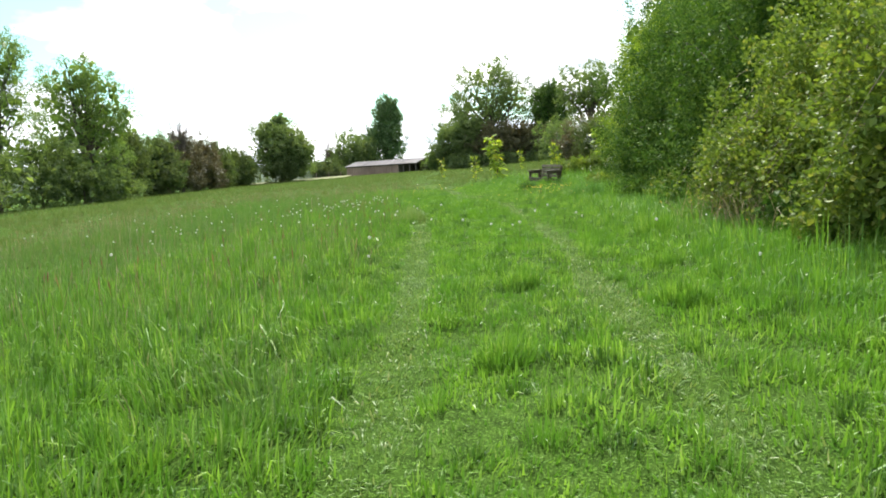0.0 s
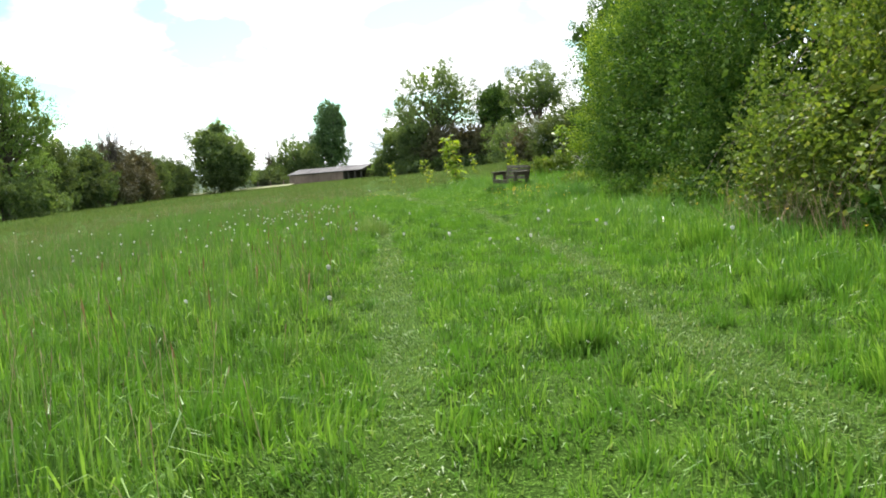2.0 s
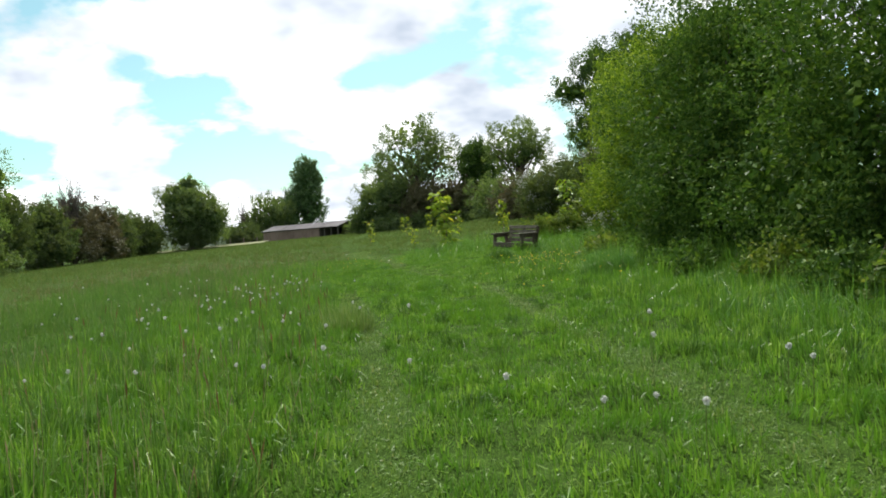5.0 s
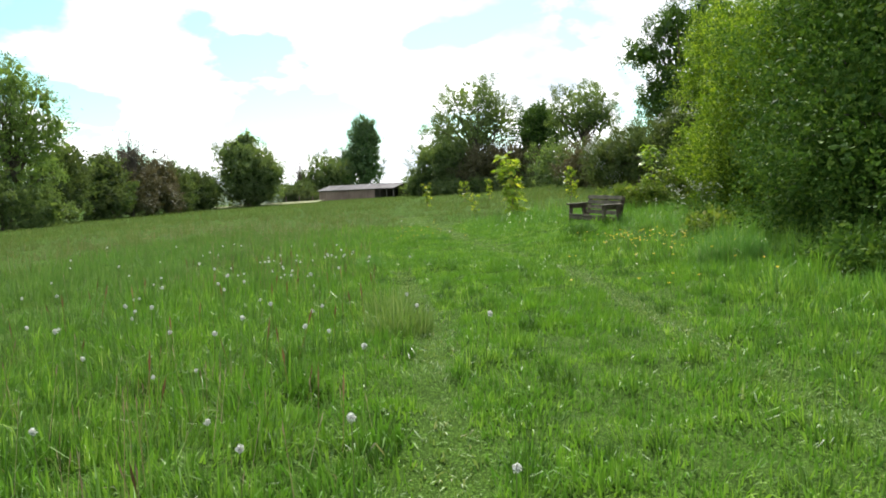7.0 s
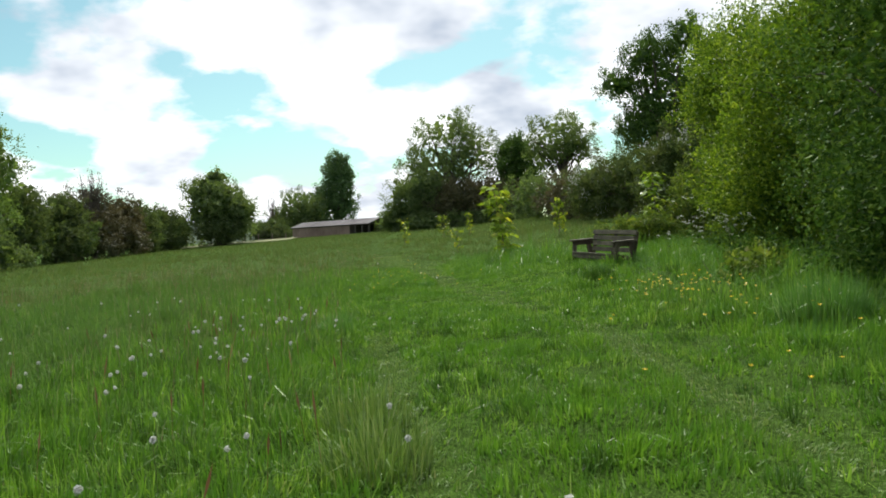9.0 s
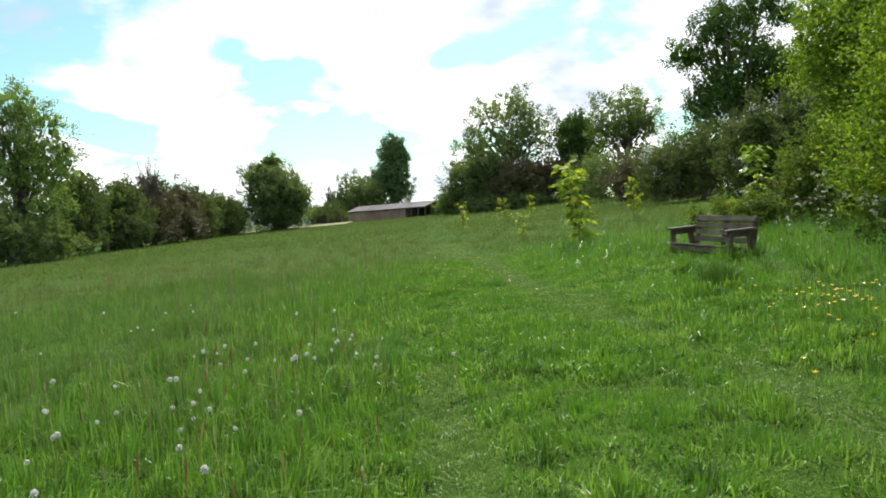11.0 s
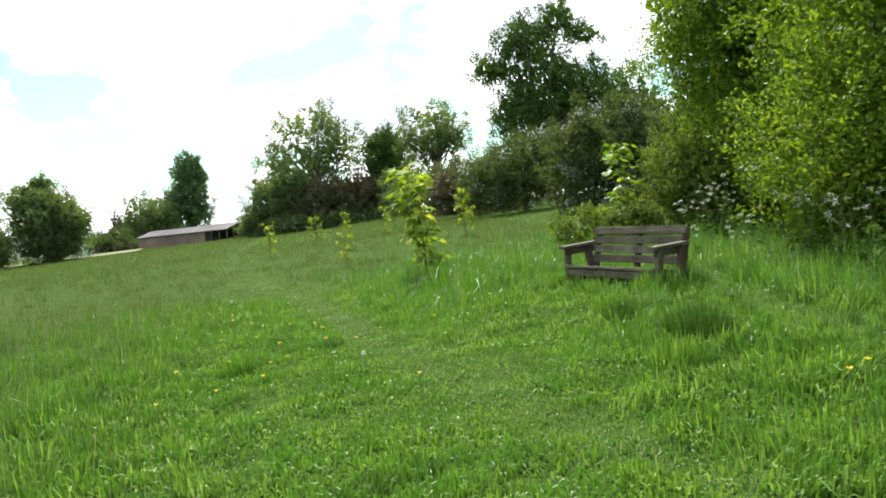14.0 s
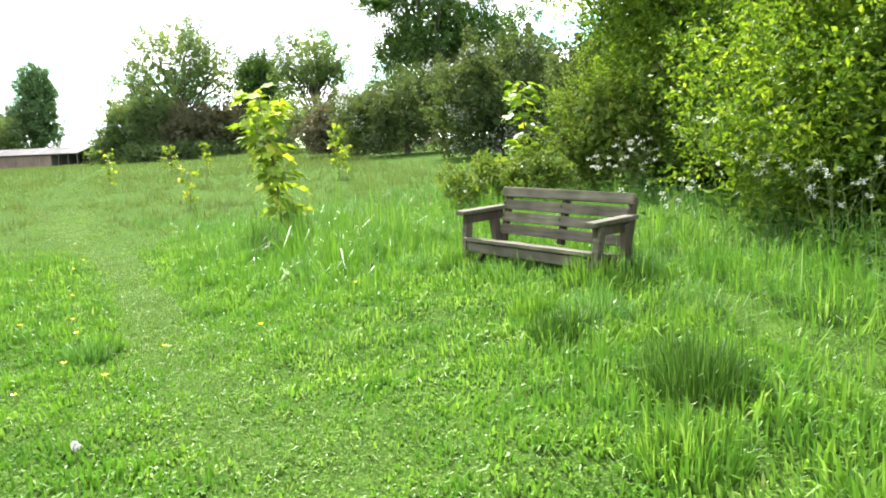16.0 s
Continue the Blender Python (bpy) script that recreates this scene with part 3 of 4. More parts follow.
    tree("willow_tree", "tall loose willow at the field edge", "tree", -38.5, 60, [(0, 0, 7, 4.6, 4, 5.5), (1.5, 0, 12, 2.4, 2.4, 2.4), (-2, 0, 11.5, 2.4, 2.2, 2.2)], WILLOW, 13175, 0.354, 120, 0.5, (0.3, 5), 26, 25, 0.4, 0.8, 0.4, core=2.6)
    tree("willow_tree", "bushy willow with low hanging branches", "tree", -37, 50, [(0, 0, 4.5, 4, 4, 4.6), (1, 0, 8.5, 2.4, 2.4, 2.4)], WILLOW, 10850, 0.354, 90, 0.5, (0.25, 4), 14, 26, core=2.6)
    tree("leafy_bush", "dark low bush at the foot of the willows", "bush", -35.5, 56, [(0, 0, 2.2, 3.4, 3.4, 2.8), (1, -5, 1.8, 3, 3, 2.4), (0, -10, 2.0, 3, 3.4, 2.6)], HAZEDLEAF, 7000, 0.3, 70, 0.4, (0.12, 1.4), 4, 28)
    tree("leafy_bush", "rounded bush filling the gap between two willows", "bush", -36.0, 62.5, [(0, 0, 2.6, 3.0, 2.8, 3.2), (0.6, 1.5, 4.2, 2.2, 2.2, 2.4)], HAZEDLEAF, 6000, 0.3, 70, 0.4, (0.12, 1.4), 4, 39)
    tree("leafy_bush", "low green bush under the willows", "bush", -34.3, 66, [(0, 0, 1.9, 3, 2.5, 2.4), (1.5, 3, 1.5, 2, 2.4, 2)], HAZEDLEAF, 6975, 0.312, 60, 0.4, (0.12, 1.4), 4, 27)
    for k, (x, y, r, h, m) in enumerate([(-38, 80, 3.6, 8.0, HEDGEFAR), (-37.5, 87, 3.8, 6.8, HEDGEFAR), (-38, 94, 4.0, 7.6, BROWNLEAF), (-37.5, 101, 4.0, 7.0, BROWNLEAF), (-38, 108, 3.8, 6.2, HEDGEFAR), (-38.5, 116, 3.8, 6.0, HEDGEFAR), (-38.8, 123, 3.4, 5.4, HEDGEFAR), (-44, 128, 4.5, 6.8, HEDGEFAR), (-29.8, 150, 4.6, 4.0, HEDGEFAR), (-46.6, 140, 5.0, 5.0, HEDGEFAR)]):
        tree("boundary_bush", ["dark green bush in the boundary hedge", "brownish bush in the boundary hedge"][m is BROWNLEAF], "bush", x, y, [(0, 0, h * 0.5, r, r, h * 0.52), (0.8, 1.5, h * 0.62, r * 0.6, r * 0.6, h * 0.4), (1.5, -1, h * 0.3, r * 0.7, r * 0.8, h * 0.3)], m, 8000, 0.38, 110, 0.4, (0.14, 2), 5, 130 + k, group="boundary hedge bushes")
    tree("bare_tree", "leafless tree sticking out above the hedge", "tree", -36.2, 93, [(0, 0, 8.2, 1.7, 1.8, 1.3)], TWIG, 200, 0.2, 40, 0.4, (0.16, 5.2), 46, 38, core=0)
    # the hedge beside the walk
    tree("bramble_thicket", "sprawling bramble thicket with arching shoots", "bush", 6.2, 11.4, [(0, 0, 0.9, 1.7, 3.0, 1.6), (-0.6, 1.6, 0.7, 1.3, 1.6, 1.3), (-0.4, -2.4, 1.0, 1.6, 2.0, 1.7), (0.6, 0.5, 2.0, 1.6, 2.6, 1.4)], BRAMBLE, 38000, 0.085, 420, 0.2, (0.03, 0.9), 30, 41, 0.7, 0.5, 0.7, bark=TWIG, stems=3, core=28)
    tree("field_hedge_bush", "tall leafy hedge bush behind brambles", "bush", 8.6, 10.5, [(0, 0, 3.0, 2.0, 3.6, 3.4), (-0.4, -3.4, 2.8, 2, 2.6, 3.2), (-0.4, 3.2, 3.2, 2.2, 2.4, 3.6)], BRIGHT, 24000, 0.115, 340, 0.26, (0.09, 2.4), 24, 42, 0.75, stems=3, core=28)
    tree("hawthorn_bush", "dense dark hawthorn bush reaching the ground", "bush", 7.4, 17.4, [(0, 0, 2.3, 2.6, 2.9, 2.9), (-0.8, 0.5, 1.2, 2.0, 2.4, 1.5), (0.4, -0.5, 4.2, 2.0, 2.2, 1.5)], HAWTHORN, 41000, 0.086, 420, 0.24, (0.1, 1.8), 20, 43, 0.72, stems=4, core=28)
    tree("hawthorn_bush", "hawthorn bush with paler young leaves", "bush", 6.9, 22.6, [(0, 0, 2.1, 2.3, 2.7, 2.7), (-0.8, -0.6, 1.1, 1.9, 2.2, 1.4), (0.5, 0.2, 3.9, 1.8, 2.1, 1.5)], HAWTHORN, 41000, 0.083, 420, 0.22, (0.1, 1.8), 20, 44, 0.72, stems=4, core=28)
    tree("hedge_bush", "bright green hedge bush behind the bench", "bush", 8.2, 28.2, [(0, 0, 2.5, 2.6, 2.7, 2.9), (-0.5, 0.3, 1.2, 2.3, 2.5, 1.5), (0.6, 0, 4.6, 1.9, 2.0, 1.5)], BRIGHT, 52000, 0.088, 520, 0.26, (0.1, 2), 22, 45, 0.62, stems=4, core=38)
    tree("hedge_bush", "tall bright hedge bush catching the sun", "bush", 9.9, 33.8, [(0, 0, 2.6, 2.5, 2.6, 3.0), (-0.5, 0.2, 1.2, 2.2, 2.2, 1.5), (0.3, 0.3, 4.5, 1.9, 2.0, 1.7), (1.6, -1.5, 5.4, 1.9, 1.9, 1.5), (-1.1, 0.6, 4.4, 1.7, 1.8, 2.0)], BRIGHT, 48000, 0.098, 500, 0.27, (0.1, 2), 22, 46, 0.62, stems=4, core=36)
    tree("field_hedge_bush", "leafy hedge bush beside the path", "bush", 7.6, 3.2, [(0, 0, 2.0, 2.4, 3.4, 2.6), (0, -5, 2.0, 2.4, 3.0, 2.6)], HAWTHORN, 9000, 0.195, 160, 0.3, (0.1, 2), 8, 47, stems=2)
    tree("low_shrub", "low tangled shrub with yellowish shoots by the bench", "bush", 4.85, 33.3, [(0, 0, 0.45, 0.6, 0.6, 0.45), (0.6, 0.3, 0.55, 0.6, 0.6, 0.5), (1.2, 0.2, 0.6, 0.6, 0.6, 0.55)], BRAMBLE, 6000, 0.074, 120, 0.1, (0.02, 0.4), 14, 48, stems=3, bark=TWIG)
    tree("hedge_shrub", "arching shrub at the foot of the hedge", "bush", 7.7, 33.8, [(0, 0, 1.0, 1.2, 1.0, 1.1), (0.8, -0.5, 1.3, 1.2, 1.0, 1.2)], BRAMBLE, 11000, 0.081, 160, 0.14, (0.03, 0.8), 14, 49, stems=3, bark=TWIG, core=28)
    # farther hawthorns beyond the bench
    tree("hawthorn_in_blossom", "hawthorn bush with whitish blossom on top", "bush", 12.4, 48, [(0, 0, 2.2, 1.8, 2.2, 2.1), (-1.2, 0.6, 1.8, 1.4, 1.8, 2.0), (1.2, 0, 2.4, 1.7, 2, 2.0)], DULLHAW, 17000, 0.169, 180, 0.3, (0.12, 2), 14, 51, second=(BLOSSOM, 0.2, 0.1, "pale blossom"))
    tree("hawthorn_bush", "rounded hawthorn bush with arching outer twigs", "bush", 12.0, 58, [(0, 0, 2.2, 2.2, 2.4, 2.2), (-1.9, 1, 1.6, 1.6, 2.0, 1.8), (2.2, 0, 2.4, 2.1, 2.2, 2.2)], DULLHAW, 15000, 0.208, 170, 0.32, (0.12, 2), 12, 52, second=(BLOSSOM, 0.06, 0.12, "pale blossom"))
    tree("brown_thicket", "brownish thicket of twigs and leaves", "bush", 12.8, 66, [(0, 0, 1.8, 2.8, 2.4, 2.1), (-2.8, 1, 1.5, 2.0, 2, 1.8)], BROWNLEAF, 8000, 0.260, 120, 0.34, (0.1, 1.6), 8, 53)
    tree("hawthorn_bush", "wide hawthorn bush at the field corner", "bush", 14.5, 84, [(0, 0, 2.3, 4, 3, 2.6), (-4, 1, 2.0, 3, 3, 2.4), (4, 0, 2.5, 4, 3, 2.8)], HAZEDLEAF, 13950, 0.312, 130, 0.42, (0.14, 2), 8, 54)
    tree("hawthorn_bush", "hawthorn bush closing the hedge", "bush", 17.5, 52, [(0.8, 0, 2.3, 2.6, 4, 2.3), (1.5, 6, 2.4, 2.8, 4, 2.4)], DULLHAW, 9000, 0.312, 120, 0.4, (0.14, 2), 8, 55)
    tree("hawthorn_bush", "leafy bush between hedge and blossoming hawthorn", "bush", 12.8, 40.5, [(0, 0, 1.9, 1.9, 2.2, 2.0)], DULLHAW, 10000, 0.169, 120, 0.3, (0.12, 2), 8, 56, core=28)


build_trees()


# ---- saplings ----
def lobed_leaf(name, mat):
    """A five-lobed leaf one unit long, folded along its midrib and drooping at the tip."""
    tips = ((0, 0.0), (75, 0.42), (50, 0.3), (32, 0.62), (16, 0.4), (0, 1.0))
    rim = [(r * math.sin(radians(a)), r * math.cos(radians(a))) for a, r in tips]
    bm = bmesh.new()
    mid = [bm.verts.new((0, y, -0.16 * y * y)) for y in (0.0, 0.35, 0.7, 1.0)]
    for s in (-1, 1):
        v = [bm.verts.new((s * x, y, 0.14 * x - 0.16 * y * y - 0.25 * x * x)) for x, y in rim[1:5]]
        for f in ((mid[0], v[0], v[1], mid[1]), (mid[1], v[1], v[2], mid[2]), (mid[2], v[2], v[3]), (mid[2], v[3], mid[3])):
            bm.faces.new(f if s > 0 else f[::-1])
    me = bpy.data.meshes.new(name)
    bm.to_mesh(me)
    bm.free()
    me.materials.append(mat)
    return me


def sapling(label, x, y, h, wide, count, leaf, mat, seed, lean=(0.0, 0.0), single=False):
    rng = np.random.default_rng(seed)
    top = empty("sapling", pose(x, y, float(land(x, y)) - 0.02), label, "sapling", "planted saplings")
    q = np.linspace(0, 1, 9)[:, None]
    line = q * np.array([lean[0], lean[1], h * 0.96]) + np.sin(q * 4) * np.array([[0.03, 0.02, 0]]) * h
    V, F = tubes([(line, 0.011 * h * (1.15 - 0.85 * q[:, 0]))], 7)
    stem = child("stem", mesh_of("stem", V, F, TWIG, True), top)
    P, O, lines = [], [], []
    for k in range(max(7, int(13 * h / 1.8))):
        f = 0.13 + 0.87 * (k + 0.5) / max(7, int(13 * h / 1.8))
        s = np.array([np.interp(f, q[:, 0], line[:, i]) for i in range(3)])
        a = k * 2.4 + rng.uniform(-0.4, 0.4)
        reach = wide * rng.uniform(0.55, 1.25) * (1.05 - 0.35 * abs(f - 0.7))
        e = s + np.array([math.cos(a) * reach, math.sin(a) * reach, 0.12 * h * rng.uniform(0.0, 1.0)])
        lines.append((np.linspace(s, e, 4), np.linspace(0.005, 0.002, 4)))
        m = int(count / 13)
        c = s + (e - s) * rng.uniform(0.35, 1.1, (m, 1)) + rng.normal(0, 0.05 * h / 1.8 + 0.015, (m, 3))
        P.append(c)
        O.append((c - s) * 2 + [0, 0, -0.15])
    for line in lines:
        V, F = tubes([line], 4)
        child("twig", mesh_of("twig", V, F, TWIG, True), stem)
    if single:
        me = lobed_leaf("leaf", mat)
        for p, o in zip(np.concatenate(P), np.concatenate(O)):
            ob = child("leaf", me, stem)
            o = o + rng.normal(0, 0.12, 3)
            ob.matrix_basis = pose(*p, rng.uniform(-45, 12), rng.uniform(-35, 35), math.degrees(math.atan2(-o[0], o[1]))) @ Matrix.Scale(leaf * rng.uniform(0.65, 1.2), 4)
        return top
    V, F = leaves(np.concatenate(P), leaf, np.concatenate(O), rng, 0.9, 0.95)
    child("foliage", mesh_of("foliage", V, F, mat), top)
    return top


sapling("young sycamore sapling with large yellow-green leaves", 1.75, 33.2, 2.15, 0.23, 230, 0.24, SAPOBJ, 61, (-0.14, 0.05), True)
sapling("small leafy sapling standing in tall grass", 5.5, 45.5, 1.75, 0.28, 300, 0.11, SAPLEAF, 62)
sapling("short bushy sapling in the grass", 0.8, 62, 1.5, 0.42, 240, 0.14, SAPLEAF, 63)
sapling("short sapling in the grass", 2.4, 60, 1.5, 0.25, 160, 0.12, SAPLEAF, 64)
sapling("thin sapling with few leaves", 4.3, 58, 1.5, 0.2, 120, 0.12, SAPLEAF, 65)
sapling("small sapling beside the path", -1.5, 52, 1.45, 0.22, 160, 0.11, SAPLEAF, 66)
sapling("low sapling barely above the grass", 0.8, 40, 0.95, 0.18, 130, 0.1, SAPLEAF, 67)
sapling("vivid lime-green sapling by the hedge", 6.2, 34.3, 2.1, 0.28, 180, 0.22, LIMEOBJ, 68, (0.1, 0.1), True)


# ---- bench ----
def build_bench():
    random.seed(5)
    top = empty("bench", pose(3.30, 28.33, 0.285, 0, 1.8, -68.9), "weathered grey wooden garden bench standing in the grass", "bench")
    back = pose(0, 0.205, 0.40, -12, 0, 0)
    for k in range(4):
        z = 0.06 + k * 0.118
        t = 0.05 if k == 3 else 0.032
        part("back_slat", box(1.46 if k == 3 else 1.40, t, 0.092, back @ pose(0, -0.018, z + 0.01, 0, 0, random.uniform(-0.3, 0.3)), 0.012 if k == 3 else 0.007, wear=0.002), OLDWOOD, top)
    for x in (-0.69, 0.0, 0.69):
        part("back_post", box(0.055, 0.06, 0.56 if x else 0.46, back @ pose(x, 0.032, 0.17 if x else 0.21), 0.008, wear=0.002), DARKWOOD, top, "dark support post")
    for k, (y, z) in enumerate(((-0.245, 0.407), (-0.115, 0.388), (0.015, 0.369), (0.135, 0.351))):
        part("seat_slat", box(1.42, 0.118, 0.034, pose(0, y, z, -8 + random.uniform(-0.5, 0.5)), 0.007, wear=0.002), OLDWOOD, top)
    part("front_rail", box(1.38, 0.036, 0.085, pose(0, -0.262, 0.342), 0.007, wear=0.002), OLDWOOD, top)
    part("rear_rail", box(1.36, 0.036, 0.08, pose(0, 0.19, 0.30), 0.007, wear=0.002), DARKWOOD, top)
    for s in (-1, 1):
        x = 0.725 * s
        part("armrest", box(0.105, 0.60, 0.04, pose(x, -0.03, 0.665, 2.0, 0, 0), 0.01, wear=0.002), OLDWOOD, top)
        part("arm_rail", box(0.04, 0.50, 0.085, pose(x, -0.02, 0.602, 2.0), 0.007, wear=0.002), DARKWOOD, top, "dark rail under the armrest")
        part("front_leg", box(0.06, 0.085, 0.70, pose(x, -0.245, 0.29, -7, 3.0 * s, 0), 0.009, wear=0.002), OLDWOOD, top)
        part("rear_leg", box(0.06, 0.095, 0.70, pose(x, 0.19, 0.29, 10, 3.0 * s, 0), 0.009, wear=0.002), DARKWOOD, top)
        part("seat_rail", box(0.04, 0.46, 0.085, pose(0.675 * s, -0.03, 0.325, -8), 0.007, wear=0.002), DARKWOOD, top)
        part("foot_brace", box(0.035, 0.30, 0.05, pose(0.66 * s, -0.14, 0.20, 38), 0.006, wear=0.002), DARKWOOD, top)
    for x in (-0.69, 0.0, 0.69):
        for z in (0.10, 0.22, 0.34):
            b = bmesh.new()
            bmesh.ops.create_cone(b, segments=10, radius1=0.011, radius2=0.009, depth=0.012, cap_ends=True, matrix=back @ pose(x, -0.038, z - 0.02, 90))
            part("bolt", b, DARKWOOD, top, "rusty bolt head")


build_bench()


# ---- shed ----
def build_shed():
    a, b = Vector((-23.7, 141.6)), Vector((-9.4, 129.8))
    length = (b - a).length
    ang = math.degrees(math.atan2(b.y - a.y, b.x - a.x))
    base = 1.55
    m = pose((a.x + b.x) / 2, (a.y + b.y) / 2, base, 0, 0, ang)
    top = empty("shed", m, "long low timber field shed with pale sheet roof", "shed")
    w, eave, ridge, deep = length, 2.05, 2.85, 5.0
    closed = w * 0.76
    n = 7
    for k in range(n):
        x = -w / 2 + closed * (k + 0.5) / n
        part("wall_panel", box(closed / n - 0.04, 0.12, eave, pose(x, 0, eave / 2), 0.01), SHEDWALL, top)
    part("gable_wall", box(0.12, deep, eave, pose(-w / 2 + 0.06, deep / 2, eave / 2), 0.01), SHEDWALL, top)
    part("partition", box(0.12, deep, eave, pose(-w / 2 + closed, deep / 2, eave / 2), 0.01), SHEDDARK, top)
    part("rear_wall", box(w, 0.12, eave, pose(0, deep, eave / 2), 0.01), SHEDDARK, top)
    for k in range(3):
        part("post", box(0.16, 0.16, eave, pose(-w / 2 + closed + 1.3 + k * (w - closed - 1.4) / 2, 0, eave / 2), 0.01), SHEDDARK, top)
    part("eaves_beam", box(w + 0.4, 0.14, 0.16, pose(0, -0.13, eave - 0.02), 0.01), SHEDDARK, top)
    rise, run = ridge - eave, deep / 2
    slope = math.degrees(math.atan2(rise, run))
    sl = math.hypot(rise, run) + 0.4
    n = 14
    for k in range(n):
        x = -w / 2 - 0.2 + (w + 0.4) * (k + 0.5) / n
        part("roof_sheet", box((w + 0.4) / n - 0.02, sl, 0.05, pose(x, run / 2 - 0.15, eave + rise / 2 + 0.09 + random.uniform(-0.012, 0.012), slope), 0.008), SHEDROOF, top)
    part("rear_roof", box(w + 0.4, sl, 0.05, pose(0, deep - run / 2 + 0.15, eave + rise / 2 + 0.09, -slope), 0.008), SHEDROOF, top)


build_shed()


def build_fence():
    """Post fence and pale verge by the spreading tree."""
    V, F, k = [], [], 0
    xs = np.linspace(-41, -20, 24)
    y = 119 + 0.5 * np.sin(xs)
    A = np.stack([xs, y, land(xs, y) + 0.12], 1)
    B = np.stack([xs, y + 7, land(xs, y + 7) + 0.35], 1)
    V = np.concatenate([A, B])
    i = np.arange(23)
    F = np.stack([i, i + 1, i + 25, i + 24], 1)
    tagged(new("verge", mesh_of("verge", V, [F], VERGE, True)), "pale dry verge at the end of the field", "verge", kind="structure")
    top = empty("post_fence", pose(-24.5, 134, float(land(-24.5, 134))), "weathered post and wire fence beside the shed", "fence")
    for k in range(6):
        part("post", box(0.14, 0.14, 1.3, pose(-8 + k * 2.2, 0.3 * k, 0.6 - 0.04 * k), 0.01), SHEDWALL, top)
    lines = [(np.array([[-8, 0, z], [-2.5, 0.75, z - 0.1], [3, 1.5, z - 0.2]]), np.array([0.012, 0.012, 0.012])) for z in (0.5, 0.85, 1.15)]
    for line in lines:
        V, F = tubes([line], 4)
        child("wire", mesh_of("wire", V, F, SHEDDARK), top)


build_fence()


# ---- grass ----
def tallness(x, y):
    """Height of the sward, in metres."""
    tl, tr = track_left(y), track_right(y)
    left = sm(0.15, 1.3, tl - x)
    right = sm(0.5, 1.7, x - tr)
    h = 0.125 + 0.045 * wob(x, y, 2.2, 21)
    h = h + left * (0.16 + 0.05 * wob(x, y, 0.9, 22)) * (1 - 0.55 * sm(24, 27, y) * sm(-4, -1.5, x))
    h = h + right * (0.15 + 0.07 * wob(x, y, 1.3, 23)) * (1 - 0.75 * sm(21.5, 23, y) * (1 - sm(27.2, 29, y)) * (1 - sm(3.2, 4.8, x)))
    h = h + 0.4 * np.exp(-(((x - 2.2) / 1.1) ** 2 + ((y - 32.0) / 2.0) ** 2))
    h = h + 0.12 * sm(3.4, 5.0, x)
    mown = sm(23.0, 25.5, y) * (1 - sm(28.4, 29.2, y)) * sm(-1.8, -0.6, x) * (1 - sm(1.6, 2.8, x + 0.35 * (27 - y)))
    h = h * (1 - 0.55 * mown)
    bald = np.exp(-(((x - 2.5) / 0.4) ** 2 + ((y - 27.9) / 0.7) ** 2))
    h = h * (1 - 0.4 * bald)
    h = h * (1 - 0.8 * paths(x, y))
    h = np.maximum(h, 0.26 * np.exp(-(((x - 3.15) / 0.8) ** 2 + ((y - 28.2) / 0.9) ** 2)))
    clump = np.clip(wob(x, y, 7.0, 24) + 0.6 * wob(x, y, 15.0, 25), -0.9, 1.2)
    return np.clip(h * (1 + 0.42 * clump), 0.035, 0.8)


def sward(name, label, mat, n, x0, x1, y0, y1, width, test, seed, lean=0.4, grow=1.0, tight=0.0, plain=False, least=0.0, per=36):
    rng = np.random.default_rng(seed)
    x, y = rng.uniform(x0, x1, n), rng.uniform(y0, y1, n)
    lift, fx, fy = np.ones(n), np.zeros(n), np.zeros(n)
    if tight:
        # tufts: blades fan out from a common root, each tuft of its own vigour and lean
        c = n // per
        cx, cy = rng.uniform(x0, x1, c), rng.uniform(y0, y1, c)
        k = rng.integers(0, c, n)
        near = rng.uniform(0, 1, n) < 0.74
        r = tight * rng.uniform(0.6, 1.6, c)[k]
        ox, oy = rng.normal(0, 1, n) * r, rng.normal(0, 1, n) * r
        x, y = np.where(near, cx[k] + ox, x), np.where(near, cy[k] + oy, y)
        lift = np.where(near, rng.uniform(0.7, 1.35, c)[k] * (1.15 - 0.2 * np.hypot(ox, oy) / r), 0.7)
        fx = np.where(near, 0.9 * ox / r + rng.normal(0, 0.7, c)[k], 0)
        fy = np.where(near, 0.9 * oy / r + rng.normal(0, 0.7, c)[k], 0)
    far_edge = np.minimum(np.minimum(x - x0, x1 - x), np.minimum(y - y0, y1 - y))
    keep = test(x, y, rng.uniform(0, 1, n)) & (far_edge > rng.uniform(-0.1, 0.12, n) * (x1 - x0))
    x, y, lift = x[keep], y[keep], lift[keep]
    h = tallness(x, y) * rng.uniform(0.6, 1.15, len(x)) * grow * lift + least
    flow = np.stack([0.8 * wob(x, y, 2.8, 31) + 0.7 * fx[keep], 0.8 * wob(x, y, 2.8, 32) + 0.7 * fy[keep], 0 * x], 1)
    V, F = blades(x, y, h, width, rng, lean, flow, plain)
    tagged(new(name, mesh_of(name, V, F, mat)), label, "grass", kind="stuff")


